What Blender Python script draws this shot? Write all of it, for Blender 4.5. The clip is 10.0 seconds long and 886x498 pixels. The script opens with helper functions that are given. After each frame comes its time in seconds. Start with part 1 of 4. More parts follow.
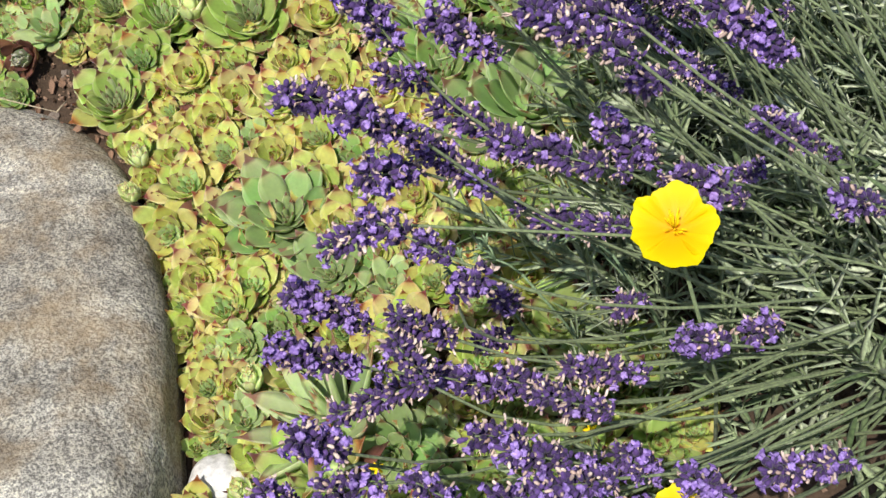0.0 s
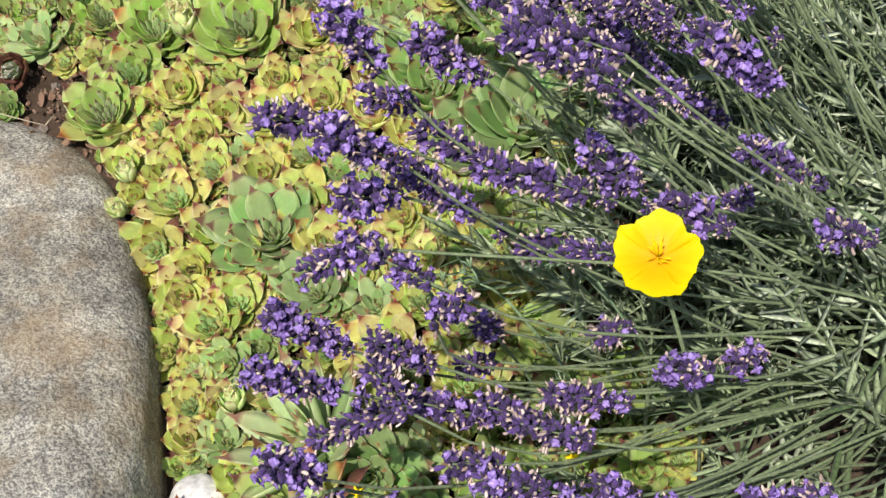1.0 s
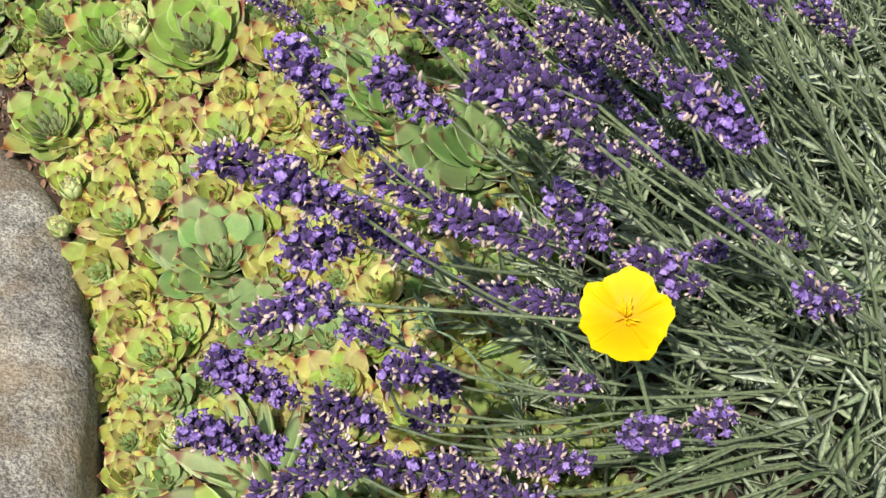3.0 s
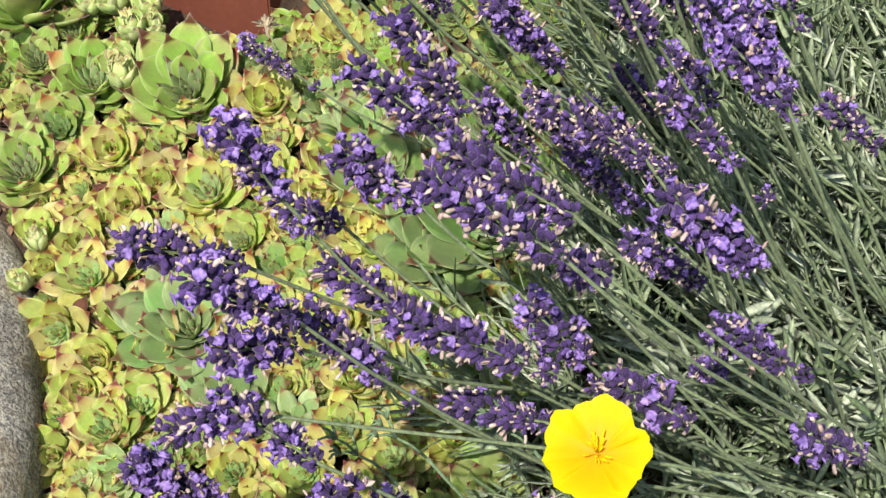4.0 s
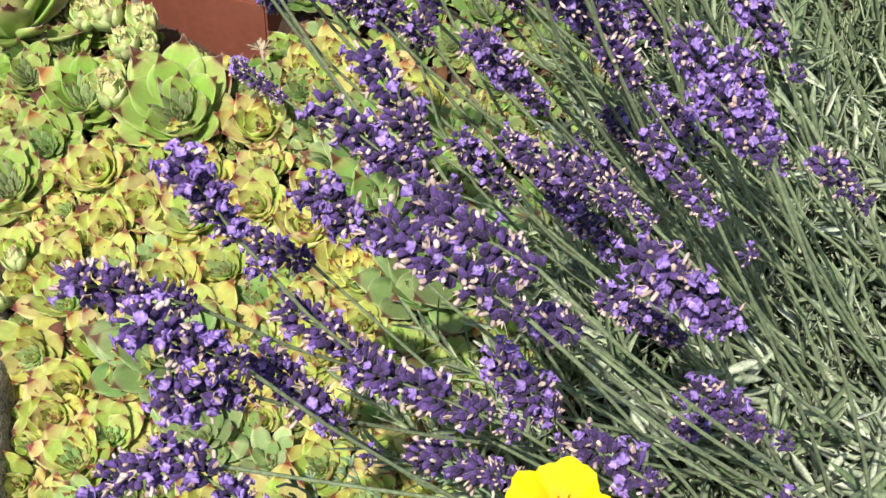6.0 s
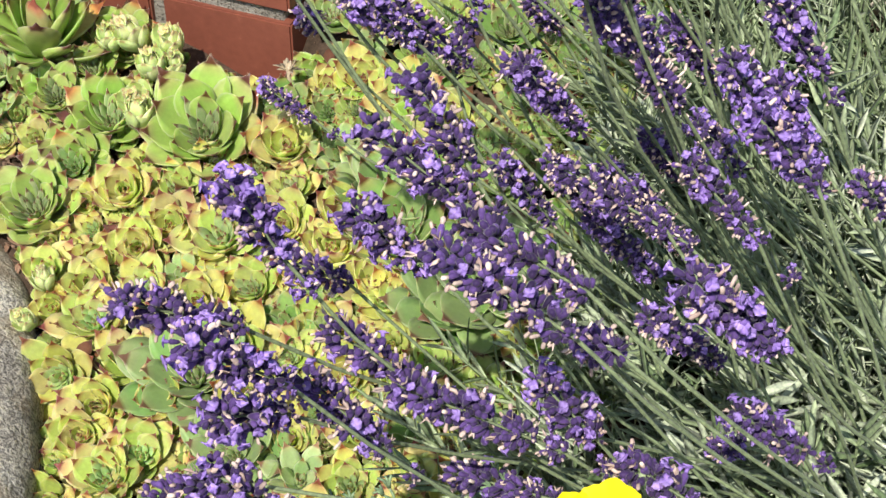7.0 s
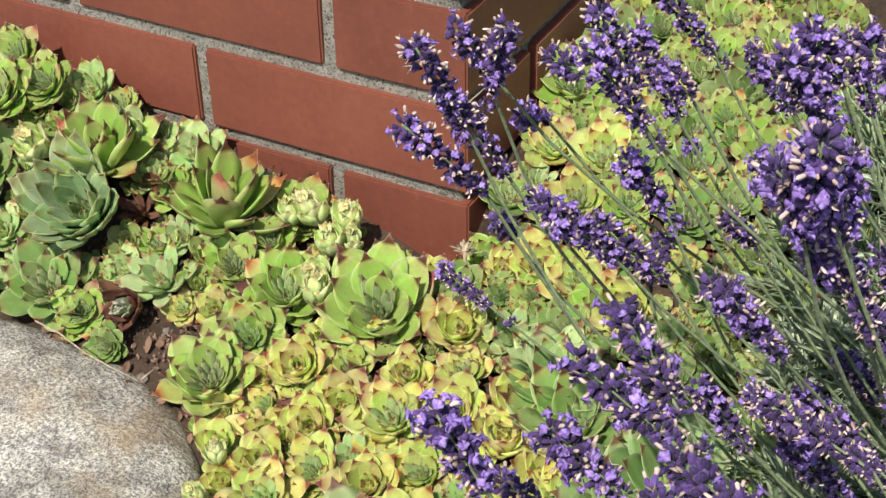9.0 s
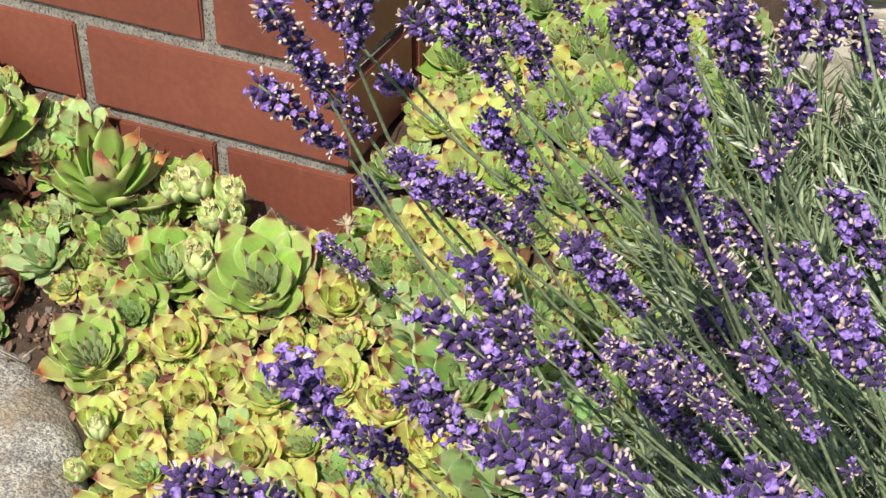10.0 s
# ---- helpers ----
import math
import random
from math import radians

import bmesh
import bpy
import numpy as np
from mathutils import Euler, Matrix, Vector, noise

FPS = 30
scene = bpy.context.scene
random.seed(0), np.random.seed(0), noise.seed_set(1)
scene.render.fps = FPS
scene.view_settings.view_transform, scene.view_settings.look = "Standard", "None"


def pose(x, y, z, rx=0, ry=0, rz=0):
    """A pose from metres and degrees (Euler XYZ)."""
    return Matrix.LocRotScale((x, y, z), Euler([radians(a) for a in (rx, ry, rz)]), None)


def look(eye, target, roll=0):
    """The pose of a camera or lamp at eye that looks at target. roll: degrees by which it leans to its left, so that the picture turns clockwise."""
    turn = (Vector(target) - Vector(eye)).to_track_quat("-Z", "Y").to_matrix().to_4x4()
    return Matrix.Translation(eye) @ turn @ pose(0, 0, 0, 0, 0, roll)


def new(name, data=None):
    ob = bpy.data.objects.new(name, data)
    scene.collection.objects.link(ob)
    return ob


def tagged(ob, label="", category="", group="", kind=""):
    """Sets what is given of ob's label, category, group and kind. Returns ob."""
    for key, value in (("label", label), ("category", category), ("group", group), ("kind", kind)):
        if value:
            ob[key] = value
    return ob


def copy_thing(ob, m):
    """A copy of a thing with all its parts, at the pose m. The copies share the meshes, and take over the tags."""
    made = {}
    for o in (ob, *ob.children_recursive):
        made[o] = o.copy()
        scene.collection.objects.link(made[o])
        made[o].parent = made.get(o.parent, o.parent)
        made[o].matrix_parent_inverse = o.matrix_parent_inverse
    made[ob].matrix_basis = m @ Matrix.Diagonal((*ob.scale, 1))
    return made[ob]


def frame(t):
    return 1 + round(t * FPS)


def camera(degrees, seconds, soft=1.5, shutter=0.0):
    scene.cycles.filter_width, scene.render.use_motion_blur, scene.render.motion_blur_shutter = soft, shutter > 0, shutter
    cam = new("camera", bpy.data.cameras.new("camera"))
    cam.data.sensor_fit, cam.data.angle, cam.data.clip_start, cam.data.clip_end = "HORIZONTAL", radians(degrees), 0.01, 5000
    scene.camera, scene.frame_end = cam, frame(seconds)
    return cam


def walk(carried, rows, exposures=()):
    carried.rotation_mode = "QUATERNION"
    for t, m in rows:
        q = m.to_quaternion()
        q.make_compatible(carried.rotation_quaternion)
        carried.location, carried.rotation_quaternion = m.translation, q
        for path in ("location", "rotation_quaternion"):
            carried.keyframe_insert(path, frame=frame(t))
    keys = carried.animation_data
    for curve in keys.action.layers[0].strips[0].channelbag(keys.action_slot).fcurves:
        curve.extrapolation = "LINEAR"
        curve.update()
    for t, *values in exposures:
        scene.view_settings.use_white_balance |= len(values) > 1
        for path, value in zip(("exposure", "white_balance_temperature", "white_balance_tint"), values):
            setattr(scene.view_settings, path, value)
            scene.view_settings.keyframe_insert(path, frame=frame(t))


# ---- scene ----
cam = camera(32.0, 10.0)
PATH = [
    (0, (0.4999, -1.1040, 0.8085), (0.2449, -0.4229, 0.1222), -7.52),
    (0.5, (0.5096, -1.1005, 0.8094), (0.2539, -0.4161, 0.1267), -7.42),
    (1, (0.5071, -1.0911, 0.8059), (0.2502, -0.4043, 0.1260), -6.54),
    (1.5, (0.5037, -1.0787, 0.8021), (0.2466, -0.3958, 0.1183), -6.96),
    (2, (0.5084, -1.0644, 0.7990), (0.2602, -0.3888, 0.1048), -6.43),
    (2.5, (0.5062, -1.0521, 0.7878), (0.2689, -0.3743, 0.0919), -5.12),
    (3, (0.4926, -1.0369, 0.7941), (0.2604, -0.3463, 0.1091), -3.46),
    (3.2, (0.4793, -1.0171, 0.8006), (0.2648, -0.3186, 0.1179), -1.66),
    (4.3, (0.5091, -0.9158, 0.7451), (0.2292, -0.2248, 0.0786), -0.86),
    (4.5, (0.5100, -0.9052, 0.7461), (0.2283, -0.2149, 0.0797), -0.20),
    (5, (0.5154, -0.9021, 0.7375), (0.2260, -0.2078, 0.0786), 0.22),
    (5.5, (0.5185, -0.9064, 0.7430), (0.2307, -0.2103, 0.0853), 0.10),
    (5.7, (0.5170, -0.9034, 0.7440), (0.2335, -0.2080, 0.0837), 0.05),
    (6.8, (0.5028, -0.9013, 0.7380), (0.2215, -0.1946, 0.0889), 0.30),
    (7, (0.4980, -0.9097, 0.7461), (0.2125, -0.2052, 0.0964), 0.17),
    (7.4, (0.4732, -0.9036, 0.7610), (0.1524, -0.2063, 0.1201), -0.57),
    (7.5, (0.4655, -0.9033, 0.7645), (0.1310, -0.2045, 0.1322), -0.89),
    (8, (0.4550, -0.9008, 0.7700), (0.0809, -0.1964, 0.1668), -1.17),
    (8.5, (0.4538, -0.8936, 0.7732), (0.0618, -0.1876, 0.1832), -1.59),
    (9, (0.4609, -0.8969, 0.7741), (0.0747, -0.1807, 0.1929), -1.13),
    (9.5, (0.4799, -0.8948, 0.7781), (0.1247, -0.1658, 0.1929), -0.37),
    (10, (0.4900, -0.8996, 0.7657), (0.1539, -0.1615, 0.1806), 0.21),
]
walk(cam, [(t, look(eye, target, roll)) for t, eye, target, roll in PATH], [(0.0, -0.17), (2.5, -0.19), (4.5, -0.02), (5.5, 0.04), (7.0, 0.07), (7.7, 0.08), (8.5, -0.06), (9.2, -0.08), (10.0, 0.0)])

# ---- light ----
SUN_FROM = Vector((0.04, -0.60, 0.80)).normalized()
world = bpy.data.worlds.new("sky")
scene.world = world
world.use_nodes = True
wn, wl = world.node_tree.nodes, world.node_tree.links
sky = wn.new("ShaderNodeTexSky")
sky.sky_type = "NISHITA"
sky.sun_disc = False
sky.sun_elevation = math.asin(SUN_FROM.z)
sky.sun_rotation = math.atan2(SUN_FROM.x, SUN_FROM.y)
wn["Background"].inputs["Strength"].default_value = 0.12
wl.new(sky.outputs["Color"], wn["Background"].inputs["Color"])
sun = new("sun", bpy.data.lights.new("sun", "SUN"))
sun.data.energy = 4.8
sun.data.angle = radians(0.53)
sun.data.color = (1.0, 0.95, 0.87)
sun.matrix_world = look(SUN_FROM * 5, (0, 0, 0))


# ---- materials ----
def material(name, rough=0.6, spec=0.4):
    m = bpy.data.materials.new(name)
    m.use_nodes = True
    b = m.node_tree.nodes["Principled BSDF"]
    b.inputs["Roughness"].default_value = rough
    b.inputs["Specular IOR Level"].default_value = spec
    return m, m.node_tree.nodes, m.node_tree.links, b


def ramp(nodes, stops):
    r = nodes.new("ShaderNodeValToRGB")
    while len(r.color_ramp.elements) < len(stops):
        r.color_ramp.elements.new(0.5)
    for e, (at, c) in zip(r.color_ramp.elements, stops):
        e.position, e.color = at, (*c, 1)
    return r


def noise_tex(nodes, links, scale, detail=4, rough=0.6, coord="Object"):
    tc = nodes.new("ShaderNodeTexCoord")
    n = nodes.new("ShaderNodeTexNoise")
    n.inputs["Scale"].default_value, n.inputs["Detail"].default_value, n.inputs["Roughness"].default_value = scale, detail, rough
    links.new(tc.outputs[coord], n.inputs["Vector"])
    return n


def mix(nodes, links, kind, fac, a, b):
    n = nodes.new("ShaderNodeMix")
    n.data_type, n.blend_type = "RGBA", kind
    for sock, v in ((n.inputs[0], fac), (n.inputs[6], a), (n.inputs[7], b)):
        if hasattr(v, "is_linked"):
            links.new(v, sock)
        else:
            sock.default_value = v if isinstance(v, float) else (*v, 1)
    return n.outputs[2]


def bump(nodes, links, b, height, strength, distance):
    n = nodes.new("ShaderNodeBump")
    n.inputs["Strength"].default_value, n.inputs["Distance"].default_value = strength, distance
    links.new(height, n.inputs["Height"])
    links.new(n.outputs["Normal"], b.inputs["Normal"])


def spread(nodes, links, low, high, source=None):
    """The object's random number, or another value, laid between low and high."""
    n = nodes.new("ShaderNodeMapRange")
    n.inputs["To Min"].default_value, n.inputs["To Max"].default_value = low, high
    if source is None:
        source = nodes.new("ShaderNodeObjectInfo").outputs["Random"]
    links.new(source, n.inputs["Value"])
    return n.outputs[0]


def hsv(nodes, links, color, h=None, s=None, v=None):
    n = nodes.new("ShaderNodeHueSaturation")
    links.new(color, n.inputs["Color"])
    for key, x in (("Hue", h), ("Saturation", s), ("Value", v)):
        if x is not None:
            links.new(x, n.inputs[key])
    return n.outputs["Color"]


def succulent(name, base, mid, rim, tip, rough=0.38, margin=0.25):
    """Fleshy leaf: pale at its foot, greener in the middle, with a pale margin and a red-brown point."""
    m, n, l, b = material(name, rough + 0.05, 0.35)

    def attribute(key):
        at = n.new("ShaderNodeAttribute")
        at.attribute_name = key
        return at.outputs["Fac"]

    def calc(kind, *values):
        node = n.new("ShaderNodeMath")
        node.operation = kind
        for sock, v in zip(node.inputs, values):
            if hasattr(v, "is_linked"):
                l.new(v, sock)
            else:
                sock.default_value = v
        return node.outputs[0]

    edge = attribute("edge")
    wob = noise_tex(n, l, 3.0, 3)
    place = calc("MULTIPLY_ADD", wob.outputs["Fac"], 0.05, calc("MULTIPLY_ADD", edge, 0.03, attribute("along")))
    r = ramp(n, [(0.0, base), (0.46, mid), (0.76, mid), (0.895, rim), (0.955, tip)])
    l.new(place, r.inputs["Fac"])
    spots = noise_tex(n, l, 9.0, 5)
    sr = ramp(n, [(0.35, (0.88, 0.88, 0.84)), (0.7, (1.08, 1.08, 1.02))])
    l.new(spots.outputs["Fac"], sr.inputs["Fac"])
    c = mix(n, l, "MULTIPLY", 1.0, r.outputs["Color"], sr.outputs["Color"])
    pale = n.new("ShaderNodeMapRange")
    for key, v in (("From Min", 0.78), ("From Max", 1.0), ("To Max", margin)):
        pale.inputs[key].default_value = v
    l.new(edge, pale.inputs["Value"])
    c = mix(n, l, "MIX", pale.outputs[0], c, (0.76, 0.82, 0.50))
    chance = calc("FRACT", calc("ADD", n.new("ShaderNodeObjectInfo").outputs["Random"], n.new("ShaderNodeNewGeometry").outputs["Random Per Island"]))
    c = hsv(n, l, c, spread(n, l, 0.474, 0.514, chance), spread(n, l, 0.88, 1.06, chance), spread(n, l, 0.80, 1.16, calc("FRACT", calc("MULTIPLY", chance, 7.3))))
    l.new(c, b.inputs["Base Color"])
    b.inputs["Subsurface Weight"].default_value = 0.22
    b.inputs["Subsurface Radius"].default_value = (0.004, 0.006, 0.0015)
    b.inputs["Subsurface Scale"].default_value = 0.6
    fine = noise_tex(n, l, 40.0, 3)
    bump(n, l, b, fine.outputs["Fac"], 0.12, 0.0006)
    return m


BROWN = (0.11, 0.04, 0.02)
LEAF = {
    "yellow": succulent("yellow green houseleek", (0.60, 0.69, 0.31), (0.56, 0.64, 0.17), (0.60, 0.50, 0.17), (0.20, 0.07, 0.035)),
    "open": succulent("lime green houseleek", (0.54, 0.66, 0.30), (0.47, 0.58, 0.15), (0.54, 0.47, 0.15), (0.20, 0.07, 0.035)),
    "green": succulent("green houseleek", (0.44, 0.60, 0.27), (0.34, 0.50, 0.11), (0.42, 0.45, 0.14), BROWN, 0.36, 0.4),
    "light": succulent("light green houseleek", (0.56, 0.72, 0.42), (0.44, 0.61, 0.25), (0.50, 0.52, 0.20), (0.24, 0.11, 0.05), 0.4, 0.4),
    # dark green kind, also standing in for lighter rosettes in the lavender's shade
    "deep": succulent("dark green and shade-toned houseleek", (0.31, 0.45, 0.21), (0.24, 0.38, 0.11), (0.36, 0.38, 0.13), BROWN, 0.38, 0.45),
    "broad": succulent("smooth sea green houseleek", (0.28, 0.42, 0.20), (0.24, 0.38, 0.13), (0.33, 0.41, 0.16), (0.18, 0.10, 0.05), 0.42, 0.35),
    "cupped": succulent("blue green houseleek", (0.36, 0.49, 0.33), (0.30, 0.43, 0.22), (0.34, 0.44, 0.18), (0.28, 0.28, 0.12), 0.4, 0.5),
    "cobweb": succulent("dark houseleek", (0.34, 0.45, 0.30), (0.27, 0.36, 0.20), (0.22, 0.20, 0.13), (0.60, 0.58, 0.50), 0.6, 0.8),
    "pale": succulent("pale houseleek", (0.68, 0.82, 0.42), (0.64, 0.78, 0.32), (0.66, 0.74, 0.30), (0.50, 0.40, 0.18)),
    "glaucous": succulent("glaucous houseleek", (0.48, 0.60, 0.37), (0.39, 0.53, 0.23), (0.48, 0.54, 0.24), (0.30, 0.17, 0.08), 0.42, 0.45),
    "flushed": succulent("sun-flushed houseleek", (0.58, 0.63, 0.29), (0.60, 0.58, 0.18), (0.56, 0.39, 0.13), (0.22, 0.06, 0.03)),
    "rusty": succulent("orange-flushed houseleek", (0.40, 0.50, 0.22), (0.46, 0.46, 0.16), (0.52, 0.24, 0.09), (0.28, 0.09, 0.04)),
    # heart leaves darkened, most at the foot, for shade in the gaps between
    "heart": succulent("pale-edged houseleek heart with shaded gaps", (0.20, 0.30, 0.13), (0.27, 0.40, 0.15), (0.36, 0.45, 0.20), (0.16, 0.07, 0.04), 0.4, 0.75),
    # carpet offsets toned darker than the other offsets for the lavender's shade
    "carpet": succulent("small green shade-toned houseleek", (0.33, 0.45, 0.19), (0.31, 0.43, 0.12), (0.38, 0.35, 0.11), (0.14, 0.05, 0.025)),
    "withered": succulent("withered houseleek", (0.17, 0.075, 0.045), (0.18, 0.08, 0.045), (0.15, 0.06, 0.035), (0.09, 0.04, 0.025), 0.9, 0.0),
}
HEART = {"yellow": "open", "open": "light", "offset": "open", "green": "heart", "deep": "heart", "broad": "heart", "cupped": "heart", "upright": "green"}


def flower(name, dark, light, rough=0.6, sheen=0.0):
    m, n, l, b = material(name, rough, 0.25)
    t = noise_tex(n, l, 420.0, 3)
    isl = n.new("ShaderNodeNewGeometry").outputs["Random Per Island"]
    r = ramp(n, [(0.0, dark), (1.0, light)])
    l.new(isl, r.inputs["Fac"])
    g = ramp(n, [(0.32, (0.62, 0.62, 0.66)), (0.68, (1.28, 1.28, 1.24))])
    l.new(t.outputs["Fac"], g.inputs["Fac"])
    c = mix(n, l, "MULTIPLY", 1.0, r.outputs["Color"], g.outputs["Color"])
    c = hsv(n, l, c, None, None, spread(n, l, 0.85, 1.2))
    l.new(c, b.inputs["Base Color"])
    b.inputs["Sheen Weight"].default_value = sheen
    return m


# tone range per calyx widened to paint in highlights and near-black gaps
CALYX = flower("lavender calyx", (0.018, 0.008, 0.040), (0.135, 0.070, 0.265), 0.65, 0.2)
COROLLA = flower("lavender corolla", (0.22, 0.125, 0.43), (0.46, 0.32, 0.73), 0.55)
FADED = flower("faded lavender floret", (0.46, 0.32, 0.27), (0.80, 0.65, 0.56), 0.85)
STEM = flower("lavender stem", (0.15, 0.20, 0.095), (0.25, 0.30, 0.16), 0.65, 0.1)
BLADE = flower("lavender leaf", (0.095, 0.15, 0.06), (0.42, 0.50, 0.29), 0.5, 0.08)
SILVER = flower("young lavender leaf", (0.17, 0.23, 0.12), (0.54, 0.60, 0.42), 0.5, 0.1)
POPPY_LEAF = flower("poppy leaf", (0.16, 0.24, 0.13), (0.26, 0.36, 0.20), 0.6)
BUD = flower("poppy bud", (0.34, 0.46, 0.14), (0.40, 0.52, 0.18), 0.5)
PETAL, pn, pl, pb = material("poppy petal", 0.5, 0.3)
ptc = pn.new("ShaderNodeTexCoord")
plen = pn.new("ShaderNodeVectorMath")
plen.operation = "LENGTH"
pl.new(ptc.outputs["Object"], plen.inputs[0])
# orange-golden throat, clear yellow towards the rim; orange widened to carry the petals' self-shadow
pr = ramp(pn, [(0.10, (0.95, 0.46, 0.001)), (0.50, (0.97, 0.62, 0.001)), (0.92, (0.98, 0.82, 0.002))])
pl.new(spread(pn, pl, 0.0, 41.0, plen.outputs["Value"]), pr.inputs["Fac"])
pt = noise_tex(pn, pl, 120, 3)
pl.new(hsv(pn, pl, pr.outputs["Color"], None, None, spread(pn, pl, 0.94, 1.04, pt.outputs["Fac"])), pb.inputs["Base Color"])
ptr, pmix = pn.new("ShaderNodeBsdfTranslucent"), pn.new("ShaderNodeMixShader")
ptr.inputs["Color"].default_value = (0.97, 0.74, 0.001, 1)
pmix.inputs["Fac"].default_value = 0.25
pl.new(pb.outputs[0], pmix.inputs[1])
pl.new(ptr.outputs[0], pmix.inputs[2])
pl.new(pmix.outputs[0], pn["Material Output"].inputs["Surface"])
STAMEN = flower("poppy stamen", (0.96, 0.66, 0.004), (0.98, 0.76, 0.006), 0.6)


def brick_material():
    m, n, l, b = material("red clinker", 0.55, 0.4)
    big, fine = noise_tex(n, l, 9.0, 5), noise_tex(n, l, 140.0, 4)
    r = ramp(n, [(0.25, (0.19, 0.060, 0.038)), (0.55, (0.235, 0.075, 0.046)), (0.8, (0.28, 0.094, 0.058))])
    l.new(big.outputs["Fac"], r.inputs["Fac"])
    g = ramp(n, [(0.3, (0.9, 0.88, 0.88)), (0.66, (1.05, 1.05, 1.05)), (0.76, (1.3, 1.4, 1.45))])
    l.new(fine.outputs["Fac"], g.inputs["Fac"])
    c = mix(n, l, "MULTIPLY", 1.0, r.outputs["Color"], g.outputs["Color"])
    l.new(hsv(n, l, c, None, None, spread(n, l, 0.88, 1.12)), b.inputs["Base Color"])
    bump(n, l, b, fine.outputs["Fac"], 0.25, 0.001)
    return m


def mottled(name, scale, stops, fine_scale, rough=0.85, depth=0.002, speck=None):
    m, n, l, b = material(name, rough, 0.25)
    big, fine = noise_tex(n, l, scale, 6, 0.65), noise_tex(n, l, fine_scale, 5, 0.7)
    r = ramp(n, stops)
    l.new(big.outputs["Fac"], r.inputs["Fac"])
    g = ramp(n, [(0.3, (0.62, 0.62, 0.62)), (0.5, (1.0, 1.0, 1.0)), (0.72, (1.3, 1.3, 1.28))])
    l.new(fine.outputs["Fac"], g.inputs["Fac"])
    c = mix(n, l, "MULTIPLY", 1.0, r.outputs["Color"], g.outputs["Color"])
    if speck:
        v = noise_tex(n, l, speck[0], 3, 0.6)
        s = ramp(n, [(speck[1], (0, 0, 0)), (speck[1] + 0.08, (1, 1, 1))])
        l.new(v.outputs["Fac"], s.inputs["Fac"])
        c = mix(n, l, "MIX", s.outputs["Color"], c, speck[2])
    l.new(c, b.inputs["Base Color"])
    bump(n, l, b, fine.outputs["Fac"], 0.6, depth)
    return m


BRICK = brick_material()
MORTAR = mottled("grey mortar", 130, [(0.3, (0.28, 0.262, 0.22)), (0.7, (0.50, 0.465, 0.39))], 420, 0.95, 0.008, (430, 0.545, (0.085, 0.078, 0.066)))


def granite_material():
    m, n, l, b = material("weathered granite", 0.85, 0.25)
    big, mid = noise_tex(n, l, 6, 6, 0.72), noise_tex(n, l, 40, 6, 0.7)
    fine, tiny = noise_tex(n, l, 300, 3, 0.6), noise_tex(n, l, 600, 2, 0.5)
    r = ramp(n, [(0.36, (0.25, 0.23, 0.20)), (0.5, (0.40, 0.375, 0.325)), (0.62, (0.60, 0.575, 0.515))])
    l.new(big.outputs["Fac"], r.inputs["Fac"])
    c = r.outputs["Color"]
    for tex, width, low, high in ((mid, 0.12, 0.68, 1.22), (fine, 0.09, 0.62, 1.20), (tiny, 0.09, 0.70, 1.18)):
        g = ramp(n, [(0.5 - width, (low, low, low)), (0.5, (1, 1, 1)), (0.5 + width, (high, high, high * 0.97))])
        l.new(tex.outputs["Fac"], g.inputs["Fac"])
        c = mix(n, l, "MULTIPLY", 1.0, c, g.outputs["Color"])
    patch = noise_tex(n, l, 9, 5, 0.7)
    s = ramp(n, [(0.47, (0, 0, 0)), (0.62, (0.6, 0.6, 0.6))])
    l.new(patch.outputs["Fac"], s.inputs["Fac"])
    c = mix(n, l, "MIX", s.outputs["Color"], c, (0.40, 0.29, 0.16))
    l.new(c, b.inputs["Base Color"])
    add = n.new("ShaderNodeMath")
    add.operation = "ADD"
    l.new(mid.outputs["Fac"], add.inputs[0])
    l.new(fine.outputs["Fac"], add.inputs[1])
    bump(n, l, b, add.outputs[0], 0.8, 0.003)
    return m


GRANITE = granite_material()
QUARTZ = mottled("white quartz", 20, [(0.3, (0.72, 0.70, 0.66)), (0.7, (0.85, 0.84, 0.82))], 120, 0.6, 0.001)
LIMESTONE = mottled("pale limestone", 14, [(0.3, (0.50, 0.44, 0.34)), (0.7, (0.72, 0.66, 0.54))], 160, 0.9, 0.002)
SOIL = mottled("dry garden soil", 22, [(0.3, (0.05, 0.034, 0.022)), (0.7, (0.12, 0.08, 0.055))], 260, 0.95, 0.004)
PEBBLE = mottled("grey pebble", 40, [(0.3, (0.14, 0.11, 0.09)), (0.7, (0.34, 0.28, 0.23))], 300, 0.8, 0.0006)
LITTER = flower("dry litter", (0.10, 0.045, 0.025), (0.42, 0.27, 0.18), 0.85)
CRUMB = flower("soil crumb", (0.05, 0.03, 0.02), (0.34, 0.22, 0.15), 0.9)
STRAW = flower("dry straw", (0.42, 0.34, 0.22), (0.60, 0.50, 0.36), 0.8)


# ---- mesh helpers ----
def link_mesh(name, mesh, parent=None, m=None):
    ob = new(name, mesh)
    if parent is not None:
        ob.parent = parent
    if m is not None:
        ob.matrix_basis = m
    return ob


def finish(bm, name, mats, smooth=True):
    me = bpy.data.meshes.new(name)
    bm.normal_update()
    bm.to_mesh(me)
    bm.free()
    for m in mats:
        me.materials.append(m)
    me.polygons.foreach_set("use_smooth", [smooth] * len(me.polygons))
    return me


def part(name, bm, mats, parent, label="", smooth=True):
    ob = link_mesh(name, finish(bm, name, mats, smooth), parent)
    return tagged(ob, label) if label else ob


